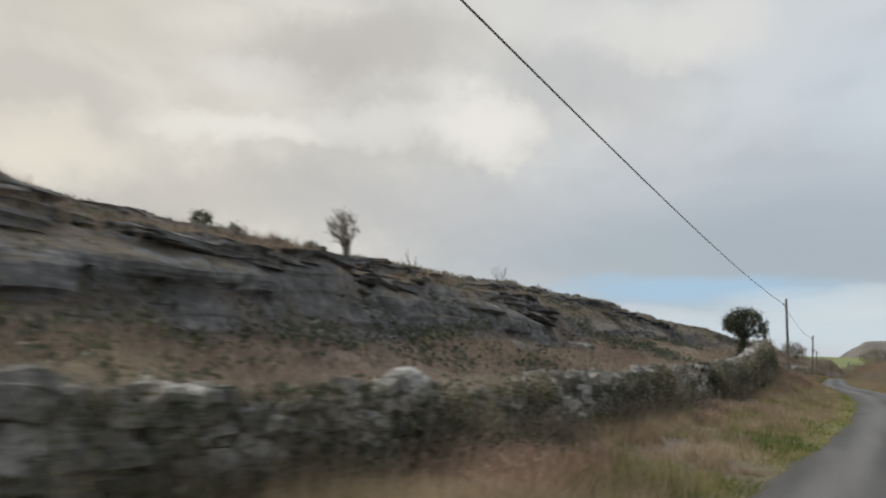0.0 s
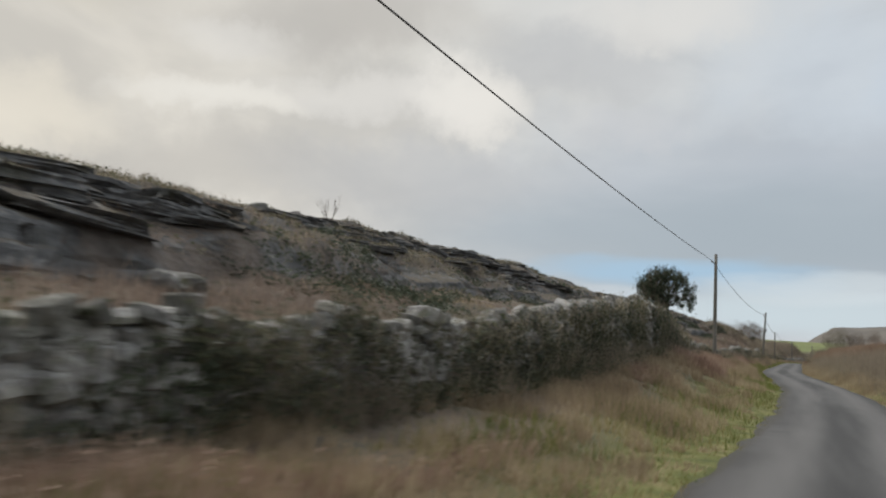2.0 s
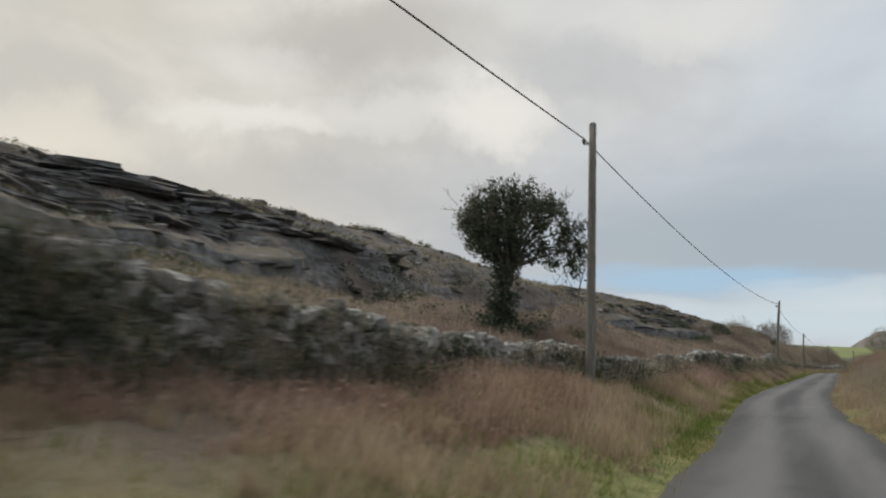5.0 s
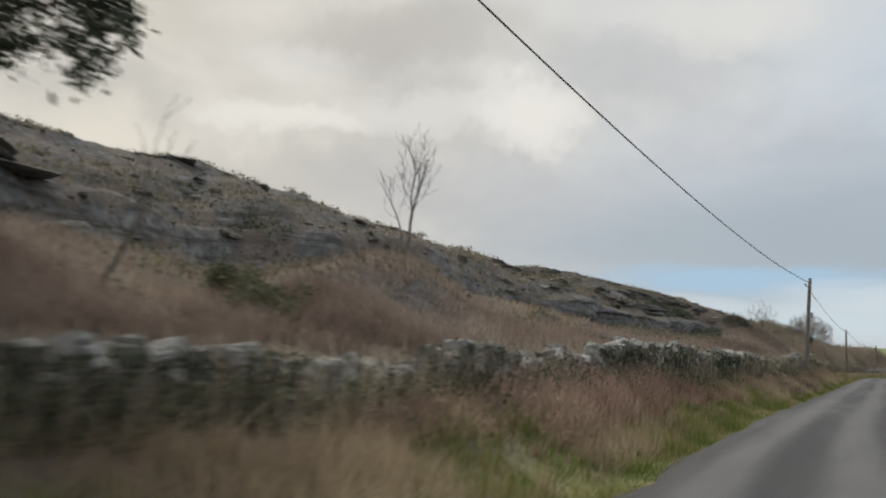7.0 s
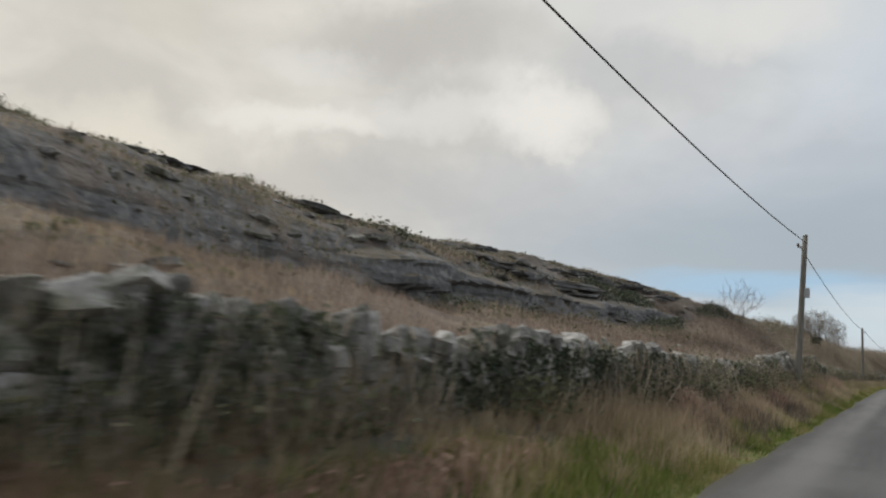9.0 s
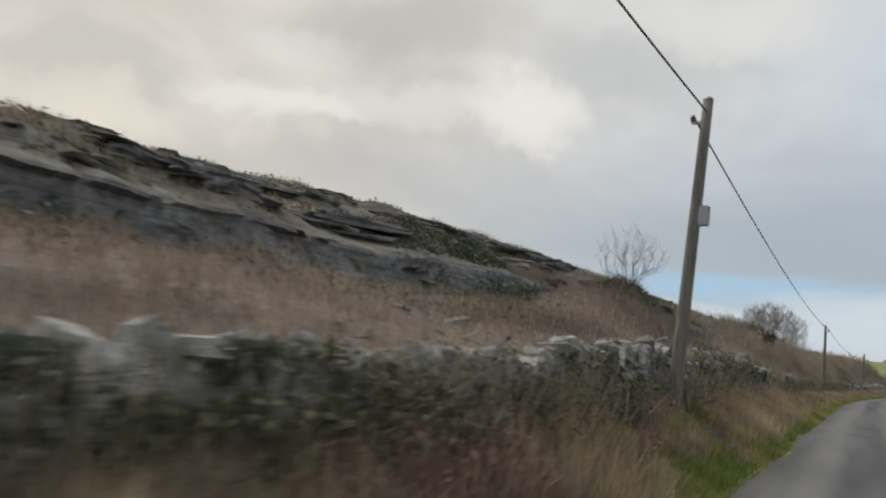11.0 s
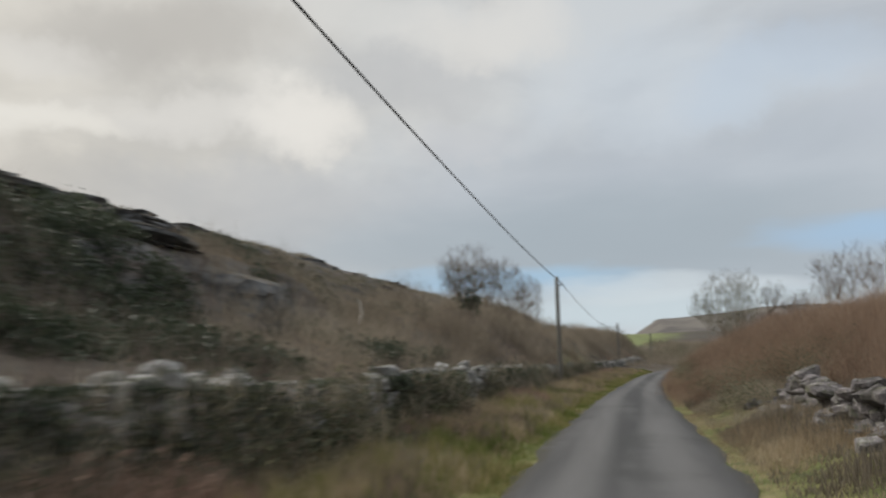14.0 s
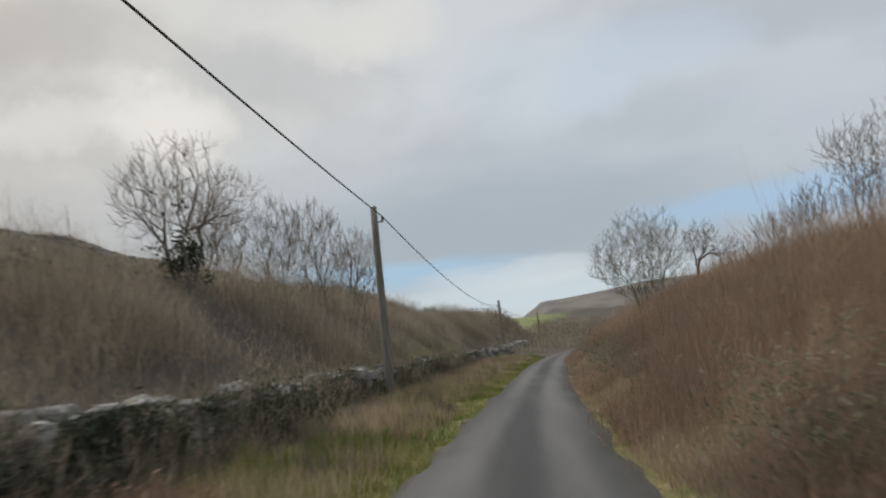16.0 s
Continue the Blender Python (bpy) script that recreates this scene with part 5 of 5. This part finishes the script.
def bare_tree(name, at, tall, label, seed, stems=1, fan=0.25, depth=4, fork=3, radius=0.09, spread=0.5, rise=0.25, bark=BARK, twig=TWIG, category="tree", lean=(0, 0), bend=0.13):
    foot = Vector((at[0], at[1], z_at(*at) - 0.08))
    ob = new(name)
    ob.location = foot
    g = Growth(seed)
    share = 0.36 if depth >= 4 else 0.42 if depth == 3 else 0.55
    for i in range(stems):
        a = 2 * math.pi * i / stems + g.rng.random()
        f = fan * g.rng.uniform(0.4, 1.1) if stems > 1 else 0.05
        start = Vector((math.cos(a), math.sin(a), 0)) * (0.12 * min(stems - 1, 3) * g.rng.random())
        g.grow(start, (math.cos(a) * f + lean[0], math.sin(a) * f + lean[1], 1), tall * share * g.rng.uniform(0.8, 1.1), radius * g.rng.uniform(0.7, 1.0), depth, fork, bend, rise, 0.70, spread)
    hang("trunk", g.wood.mesh("trunk", bark), ob)
    if g.twig.n:
        hang("crown", g.twig.mesh("crown", twig), ob, "leafless fine twigs")
    tagged(ob, label, category)
    return ob, g


def ivy_tree():
    foot = Vector((-5.7, 72.3, z_at(-5.7, 72.3) - 0.1))
    ob = new("ivy_clad_tree")
    ob.location = foot
    g = Growth(5)
    along, across = Vector((0.66, 0.75, 0)), Vector((-0.75, 0.66, 0))
    spot = lambda s, z, d=0.0: along * s + across * d + Vector((0, 0, z - foot.z))
    trunk = [Vector((0, 0, 0)), spot(0.04, 2.6, 0.05), spot(-0.03, 3.3, -0.05), spot(0.05, 4.0)]
    g.wood.add(trunk, [0.27, 0.22, 0.18, 0.15])
    # clumps of ivy: place along the crown, height, radius; the last ones clothe the trunk
    heads = [(-1.20, 5.50, 0.60), (-0.80, 5.00, 0.58), (-0.95, 6.00, 0.45), (-0.25, 6.25, 0.66), (0.55, 6.30, 0.66), (1.30, 6.15, 0.62), (1.80, 6.10, 0.55), (0.40, 5.45, 0.78), (-0.30, 5.25, 0.70),
             (1.25, 5.45, 0.50), (2.30, 5.45, 0.58), (2.62, 4.85, 0.52), (2.45, 4.25, 0.38), (-0.38, 4.45, 0.52), (0.28, 4.55, 0.50), (0.78, 4.85, 0.34), (1.80, 4.35, 0.30), (1.35, 4.80, 0.36), (1.95, 4.85, 0.36), (0.95, 4.40, 0.24),
             (0.05, 3.75, 0.50), (0.0, 3.1, 0.52), (0.0, 2.5, 0.58), (-0.1, 1.95, 0.66)]
    low_from = 20
    deep = [(-0.55, 5.55, 0.58, 1.45), (0.10, 6.00, 0.60, 1.35), (0.75, 5.60, 0.62, 1.40), (-0.20, 5.05, 0.55, 1.55), (0.45, 4.95, 0.48, 1.70), (0.30, 5.60, 0.55, 2.05), (1.10, 5.15, 0.50, 1.95), (0.9, 6.1, 0.5, 0.8)]
    for k, (s, z, r) in enumerate(heads):
        if k >= low_from:
            continue
        tip = spot(s, z, g.rng.gauss(0, 0.25))
        if s > 1.5 and z < 4.3:
            continue
        mid = trunk[3].lerp(tip, 0.5) + Vector((g.rng.gauss(0, 0.10), g.rng.gauss(0, 0.10), -0.18 + g.rng.gauss(0, 0.08) + (0.45 if s > 1.5 else 0)))
        g.wood.add([trunk[3], mid, tip], [0.075, 0.05, 0.026] if s < 1.5 else [0.05, 0.034, 0.02])
        for _ in range(5):
            w = Vector((g.rng.gauss(0, 1), g.rng.gauss(0, 1), g.rng.gauss(0.5, 0.8)))
            g.grow(tip, w, 0.42 * r / 0.6, 0.012, 2, 3, 0.2, 0.2, 0.7, 0.6)
    for s, z, r, d in deep:
        tip = spot(s, z, d)
        g.wood.add([trunk[3], trunk[3].lerp(tip, 0.5) + Vector((0, 0, 0.15)), tip], [0.07, 0.05, 0.025])
        for _ in range(5):
            g.grow(tip, Vector((g.rng.gauss(0, 1), g.rng.gauss(0, 1), g.rng.gauss(0.5, 0.8))), 0.5, 0.014, 2, 3, 0.2, 0.2, 0.7, 0.6)
    # long bare shoots on the weather side and above
    for _ in range(5):
        g.grow(spot(-1.2 + g.rng.gauss(0, 0.3), 5.3 + g.rng.gauss(0, 0.5)), along * -0.8 + Vector((0, 0, g.rng.gauss(0.3, 0.6))), 0.42, 0.010, 1, 3, 0.25, 0.2, 0.7, 0.5)
        g.grow(spot(g.rng.uniform(-0.9, 1.9), 6.3), along * g.rng.gauss(0, 0.3) + Vector((0, 0, 0.8)), 0.26, 0.010, 1, 2, 0.25, 0.2, 0.7, 0.5)
    g.grow(spot(-0.9, 4.3), along * -0.9 + Vector((0, 0, 0.25)), 1.0, 0.016, 1, 2, 0.2, 0.3, 0.7, 0.4)
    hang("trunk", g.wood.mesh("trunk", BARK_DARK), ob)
    hang("twig_growth", g.twig.mesh("twig_growth", TWIG), ob, "bare twigs poking out of the ivy")
    rng = np.random.default_rng(61)
    cs = []
    for k, (s, z, r, dd) in enumerate([(*h, 0.0) for h in heads] + deep):
        n = int(46 * (r / 0.7) ** 2) * (2 if low_from <= k < len(heads) else 1)
        d = rng.normal(0, 1, (n, 3)); d /= np.linalg.norm(d, axis=1)[:, None]
        clump = d * (r * rng.uniform(0.2, 1.0, (n, 1))) * np.array([1.0, 1.0, 0.85])
        for p in clump:
            m = int(rng.integers(14, 32))
            q = np.array(spot(s, z, dd)) + p
            q[2] = max(q[2], 0.05)
            cs.append(q + rng.normal(0, 1, (m, 3)) * np.array([0.085, 0.085, 0.125]))
    # green scrub at its foot
    for _ in range(60):
        q = np.array(spot(rng.normal(0, 0.55), foot.z + 0.15 + abs(rng.normal(0, 0.3)), rng.normal(0, 0.55)))
        cs.append(q + rng.normal(0, 0.12, (30, 3)))
    v, q = leaves(np.concatenate(cs), 0.055, rng, 0.45)
    hang("crown", mesh_of("crown", v, q, IVY), ob, "dense dark-green ivy leaves with gaps")
    tagged(ob, "wind-shaped tree smothered in dark-green ivy beside a pole", "tree")


def crown_tree(name, at, lobes, label, seed, stems=1, fork_z=0.5, radius=0.09, step=0.17, count=420, bark=BARK, twig=TWIG, category="tree", up=0.25, wander=0.12, sprigs=3, sprig=0.32, ivy=0, cone=0.0):
    """A leafless tree whose limbs grow step by step towards points spread through its crown.
    lobes: centre and half-widths of each rounded part of the crown, in the world."""
    rng = np.random.default_rng(seed)
    foot = np.array([at[0], at[1], z_at(*at) - 0.08])
    ob = new(name)
    ob.location = Vector(foot)
    lobes = [(l[0], l[1], max(l[2], foot[2] + 0.7 + 0.8 * l[5]), *l[3:]) for l in lobes]
    size = np.array([l[3] * l[4] * l[5] for l in lobes]) ** 0.6
    goals = []
    for l, share in zip(lobes, size / size.sum()):
        d = rng.normal(0, 1, (int(count * share) + 1, 3)); d /= np.linalg.norm(d, axis=1)[:, None]
        goals.append(np.array(l[:3]) - foot + d * rng.random((len(d), 1)) ** 0.42 * np.array(l[3:]))
    goals = np.concatenate(goals)
    goals = goals[goals[:, 2] > 0.35]
    mean = goals.mean(0)
    goals = goals[goals[:, 2] > cone * np.linalg.norm(goals[:, :2] - mean[:2] * 0.5, axis=1)]
    pos, parent = [], []
    for i in range(stems):
        a = 2 * math.pi * (i + rng.random() * 0.7) / stems
        p = np.array([math.cos(a), math.sin(a), 0]) * 0.09 * math.sqrt(stems - 1)
        aim = np.array([mean[0] * 0.6, mean[1] * 0.6, 0]) + np.array([math.cos(a), math.sin(a), 0]) * (0.95 if stems > 1 else 0) * np.ptp(goals[:, 0]) * 0.28
        if stems == len(lobes):
            aim = np.array([lobes[i][0] - foot[0], lobes[i][1] - foot[1], 0])
            p = aim * 0.12
        last, tall = -1, fork_z * rng.uniform(0.7, 1.25)
        top = np.array([aim[0], aim[1], 0]) * min(1.0, tall / max(mean[2], 0.3)) + np.array([0, 0, tall])
        m = max(2, int(np.linalg.norm(top - p) / step))
        for k in range(m + 1):
            pos.append(p + (top - p) * k / m + rng.normal(0, 0.02, 3) * (k > 0)), parent.append(last)
            last = len(pos) - 1
    P, parent = np.array(pos), list(parent)
    way = np.tile(np.array([0, 0, 1.0]), (len(P), 1))
    path = np.array([np.linalg.norm(p) for p in P])
    heart = np.array([0, 0, fork_z])
    order = np.argsort(np.linalg.norm(goals - heart, axis=1) + rng.normal(0, 0.12, len(goals)))
    P, way, path = list(P), list(way), list(path)
    for goal in goals[order]:
        A = np.array(P)
        d = goal - A
        far = np.maximum(np.linalg.norm(d, axis=1), 1e-6)
        straight = (d * np.array(way)).sum(1) / far
        k = int((far * (1 + 1.5 * (1 - straight)) + 0.42 * np.array(path)).argmin())
        n = max(1, int(far[k] / step))
        bow = A[k] + way[k] * far[k] * 0.30 + d[k] * 0.15 + np.array([0, 0, up * 0.05 * far[k]]) + rng.normal(0, wander * 0.3, 3) * far[k]
        last = k
        for s in range(1, n + 1):
            f = s / n
            p = A[k] * (1 - f) ** 2 + bow * 2 * f * (1 - f) + goal * f * f
            w = (bow - A[k]) * (1 - f) + (goal - bow) * f + np.array([0, 0, up * 0.25 * far[k]])
            P.append(p), way.append(w / max(np.linalg.norm(w), 1e-6)), path.append(path[last] + far[k] / n), parent.append(last)
            last = len(P) - 1
    P, way = np.array(P), np.array(way)
    kids = [[] for _ in P]
    for i, p in enumerate(parent):
        if p >= 0:
            kids[p].append(i)
    flow = np.zeros(len(P))
    for i in range(len(P) - 1, -1, -1):
        flow[i] = max(flow[i], 1.0)
        if parent[i] >= 0:
            flow[parent[i]] += flow[i]
    base = max(flow[i] for i in range(len(P)) if parent[i] < 0)
    rad = np.maximum(radius * (flow / base) ** 0.52, 0.0055)
    wood, fine = Tubes(6), Tubes(3)
    starts = [(i, -1) for i in range(len(P)) if parent[i] < 0]
    while starts:
        i, before = starts.pop()
        chain = ([before] if before >= 0 else []) + [i]
        while kids[i]:
            order = sorted(kids[i], key=lambda q: -flow[q])
            starts += [(q, i) for q in order[1:]]
            i = order[0]
            chain.append(i)
        r = [rad[q] for q in chain]
        if before >= 0:
            r[0] = min(r[0], r[1] * 1.25)
        thick = [q for q, w in zip(chain, r) if w > 0.013]
        cut = len(thick)
        if cut > 1:
            wood.add([P[q] for q in chain[:cut]], r[:cut])
        if len(chain) - max(cut - 1, 0) > 1:
            k = max(cut - 1, 0)
            fine.add([P[q] for q in chain[k:]], r[k:])
    for i in range(len(P)):
        if rad[i] > 0.012 or parent[i] < 0:
            continue
        for _ in range(sprigs if not kids[i] else int(rng.random() < 0.6)):
            d = way[i] * 0.9 + rng.normal(0, 0.5, 3) + np.array([0, 0, up])
            d /= np.linalg.norm(d)
            l = sprig * rng.uniform(0.5, 1.3)
            mid = P[i] + d * l * 0.5 + rng.normal(0, 0.03, 3)
            fine.add([P[i], mid, P[i] + d * l + np.array([0, 0, up * 0.1])], [0.0055, 0.0048, 0.0036])
    if wood.n:
        hang("trunk", wood.mesh("trunk", bark), ob)
    if fine.n:
        hang("crown", fine.mesh("crown", twig), ob, "leafless fine twigs")
    if ivy:
        cs = [rng.normal(0, 0.10, (40, 3)) + np.array([rng.normal(mean[0] * 0.15, 0.22), rng.normal(mean[1] * 0.15, 0.22), abs(rng.normal(ivy, ivy * 0.33))]) for _ in range(24)]
        v, q = leaves(np.concatenate(cs), 0.05, rng, 0.3)
        hang("ivy", mesh_of("ivy", v, q, IVY), ob, "dark ivy clump round the base")
    tagged(ob, label, category)
    return ob


def gorse(x, y, size, seed):
    rng = np.random.default_rng(seed)
    ob = new("gorse_bush")
    ob.location = (x, y, z_at(x, y) - 0.05)
    g = Growth(seed)
    for _ in range(7):
        g.grow(Vector((0, 0, 0)), (g.rng.gauss(0, 0.6), g.rng.gauss(0, 0.6), 0.8), size * 0.55, 0.02, 1, 3, 0.2, 0.2, 0.7, 0.6)
    hang("stems", g.wood.mesh("stems", BARK) if g.wood.n else g.twig.mesh("stems", BARK), ob)
    cs = [rng.normal(0, 0.10, (40, 3)) + np.array([rng.normal(0, 0.30), rng.normal(0, 0.36), 0.42 + rng.normal(0, 0.16)]) * size for _ in range(26)]
    v, q = leaves(np.concatenate(cs), 0.045, rng)
    hang("foliage", mesh_of("foliage", v, q, MOSS), ob)
    tagged(ob, "small dark-green gorse bush on the rough hillside", "bush", "gorse bushes")


def fallen_branch(a, b, radius, seed, label):
    r = random.Random(seed)
    t = Tubes(6)
    a, b = Vector(a), Vector(b)
    pts = [a.lerp(b, i / 5) + Vector((r.gauss(0, 0.04), r.gauss(0, 0.04), r.gauss(0, 0.03))) for i in range(6)]
    t.add(pts, [radius * (1 - 0.12 * i) for i in range(6)])
    ob = hang("dead_branch", t.mesh("dead_branch", BARK_PALE))
    tagged(ob, label, "branch")


def dead_bough(foot, forks, label):
    """A stem to the first fork, and crooked limbs from there."""
    r = random.Random(len(label))
    t = Tubes(6)
    foot, joint = Vector(foot), Vector(forks[0][0])
    t.add([foot, foot.lerp(joint, 0.5) + Vector((0, r.gauss(0, 0.03), 0)), joint], [forks[0][1] * 1.3, forks[0][1] * 1.1, forks[0][1]])
    for tip, thick in forks[1:]:
        tip = Vector(tip)
        bend = joint.lerp(tip, 0.55) + Vector((r.gauss(0, 0.03), r.gauss(0, 0.04), -0.04))
        t.add([joint, bend, tip], [thick, thick * 0.8, thick * 0.4])
    ob = hang("dead_branch", t.mesh("dead_branch", BARK_PALE))
    tagged(ob, label, "branch")


build_rubble()
build_ledges()
for x, y, s, sd in ((-23.8, 81.2, (0.7, 1.0, 0.75), 1), (-23.7, 118.8, (0.9, 1.3, 0.6), 2), (-23.8, 120.6, (0.8, 1.1, 0.5), 3), (-23.6, 51.1, (1.0, 1.2, 0.7), 4), (-23.7, 40.5, (0.8, 1.4, 0.5), 5),
                    (-17.5, 47, (1.5, 2.2, 0.9), 6), (-12, 79, (1.2, 1.8, 0.8), 7), (-9.0, 31, (1.0, 1.6, 0.7), 8), (-7.5, 20, (0.9, 1.2, 0.6), 9), (-5.6, 131, (1.0, 1.4, 0.7), 10)):
    boulder((x, y, z_at(x, y)), s, sd, "grey limestone boulder lying on the brown slope")
for x, y, s, sd in ((-4.6, 77.5, 0.9, 81), (-6.9, 79.0, 0.8, 82)):
    gorse(x, y, s, sd)
boulder((-0.95, 131.8, float(wall_top(131.8)) - 0.05), (0.45, 0.6, 0.55), 12, "pale limestone block perched on the wall", STONE_WARM, 0.1)
ivy_tree()
crown_tree("hawthorn_tree", (-10.0, 14.8), [(-10.1, 14.6, 4.25, 0.38, 0.38, 0.45)], "small wind-bent leafless hawthorn on the skyline", 21, 2, 0.5, 0.05, 0.10, 120, sprig=0.14, wander=0.2, up=0.1)
bare_tree("dead_snag", (-10.0, 18.2), 4.5 - z_at(-10.0, 18.2), "stubby dead snag on the rocky skyline", 33, 1, 0.1, 2, 2, 0.06, 0.5, 0.2)
bare_tree("bare_shrub", (-23.8, 58.2), 1.4, "low leafless shrub on the rocky skyline", 22, 7, 0.8, 2, 3, 0.03, 0.35, 0.3, category="shrub")
crown_tree("bare_shrub", (-7.3, 85.4), [(-7.15, 85.45, 5.85, 0.50, 0.45, 1.05), (-7.95, 85.4, 5.4, 0.18, 0.20, 0.70)], "clump of tall thin leafless stems on the slope", 23, 2, 0.6, 0.036, 0.2, 95, category="shrub", up=0.7, sprigs=2, sprig=0.28, bark=BARK, twig=BARK)
bare_tree("dead_snag", (-5.6, 75.6), 3.1, "thin crooked dead snag on the slope", 24, 1, 0.1, 3, 2, 0.05, 0.6, 0.2, category="tree", lean=(0.1, 0.25))
crown_tree("bare_shrub", (-4.0, 126.9), [(-4.0, 126.9, 4.3, 0.95, 1.0, 0.95), (-3.3, 126.9, 4.1, 0.7, 0.8, 0.75)], "leafless many-stemmed shrub on the scrubby bank", 25, 12, 0.7, 0.018, 0.2, 130, category="shrub", up=0.8, cone=0.8, wander=0.05, sprigs=1, sprig=0.26)
crown_tree("ash_tree", (-3.2, 165.7), [(-3.3, 165.7, 5.35, 1.30, 1.30, 1.15), (-2.3, 165.9, 5.0, 0.80, 0.9, 0.62), (-4.1, 165.6, 5.0, 0.60, 0.8, 0.75)], "leafless ash with upswept limbs and ivy at its foot", 126, 5, 1.15, 0.050, 0.25, 330, up=0.6, sprigs=3, sprig=0.34, ivy=0.85, cone=1.15, wander=0.06)
for k, (x, y, z, rx, rz) in enumerate(((-5.2, 173.0, 5.2, 1.0, 1.5), (-4.4, 176.5, 5.4, 1.15, 1.8), (-3.2, 178.0, 5.3, 1.2, 1.9), (-2.3, 181.5, 4.8, 1.1, 1.7))):
    crown_tree("bare_tree", (x, y), [(x, y, z, rx, 1.3, rz)], "leafless many-stemmed tree in the roadside scrub", 130 + k, 10, 0.9, 0.032, 0.25, 380, up=0.6, cone=1.0, wander=0.06, sprigs=4, sprig=0.42)
crown_tree("willow_tree", (11.9, 190.5), [(11.5, 190.5, 4.7, 1.9, 1.8, 2.6), (12.9, 190.6, 4.6, 1.5, 1.7, 2.5), (9.9, 190.4, 4.3, 1.1, 1.2, 1.5)], "leafless fan-shaped willow on the bank", 30, 32, 1.9, 0.030, 0.3, 1150, up=0.6, sprigs=5, sprig=0.5, cone=0.9, wander=0.06, twig=TWIG_OLIVE, bark=TWIG_OLIVE)
crown_tree("bare_tree", (13.9, 188), [(14.3, 188, 5.2, 0.9, 0.9, 1.0), (15.6, 188, 4.5, 0.9, 0.8, 0.6)], "dark leafless tree with twisted limbs on the bank", 31, 2, 0.9, 0.08, 0.17, 300, up=0.0, wander=0.7, sprigs=4, sprig=0.26, twig=BARK)
for k, (x, y, z, rx, rz) in enumerate(((12.6, 168.0, 4.8, 0.7, 0.75), (13.8, 168.5, 5.1, 0.9, 0.9), (13.3, 176.0, 3.9, 0.7, 0.55), (14.7, 176.0, 4.5, 0.8, 0.8), (15.5, 176.5, 4.7, 0.9, 0.9), (16.8, 176.0, 5.1, 1.0, 0.95),
                                       (17.8, 178.0, 5.2, 1.0, 1.0), (16.5, 171.0, 5.6, 1.1, 1.1), (17.6, 184.0, 4.9, 0.9, 0.7))):
    crown_tree("bare_tree", (x, y), [(x, y, z, rx, rx, rz)], "leafless young tree above the brown thicket", 140 + k, 5, 0.8, 0.017, 0.25, 95, up=0.55, wander=0.06, sprigs=3, sprig=0.36)
for k, (x, y, s) in enumerate(((-23.6, 23.5, 0.8), (-23.5, 25.4, 0.7), (-23.6, 28.6, 0.6), (-23.6, 31.3, 0.6), (-23.7, 99.6, 0.9), (-23.7, 101.2, 0.7), (-23.7, 111.5, 1.0), (-2.7, 207, 2.3), (-1.7, 209, 2.1))):
    gorse(x, y, s, 70 + k)
fallen_branch((-1.5, 161.6, 1.25), (-1.6, 163.9, 1.40), 0.035, 1, "pale dead branch lying in the scrub")
fallen_branch((-1.9, 171.3, 1.25), (-2.3, 176.2, 2.5), 0.035, 2, "pale dead bough leaning in the scrub")
dead_bough((-1.45, 111.48, 1.15), [((-1.45, 111.43, 1.56), 0.024), ((-1.47, 111.24, 1.57), 0.014), ((-1.42, 111.70, 1.72), 0.018), ((-1.50, 111.30, 1.77), 0.012), ((-1.40, 111.86, 1.49), 0.012)], "bleached forked dead bough rising behind the wall")
dead_bough((-1.55, 110.70, 1.2), [((-1.55, 110.72, 1.72), 0.022), ((-1.50, 110.56, 2.22), 0.012), ((-1.52, 110.33, 2.13), 0.012), ((-1.6, 110.95, 1.98), 0.012), ((-1.45, 110.48, 1.74), 0.014)], "pale dead bramble bough arching over the wall")
fallen_branch((-4.9, 155.2, 2.5), (-5.5, 157.0, 3.5), 0.05, 3, "pale broken trunk leaning on the bank")
build_hill_cover()
build_thickets()
build_verges()
build_tangle()
build_red_bramble()
build_wall_ivy()
build_wall_brambles()
build_right_wall()
build_left_wall()
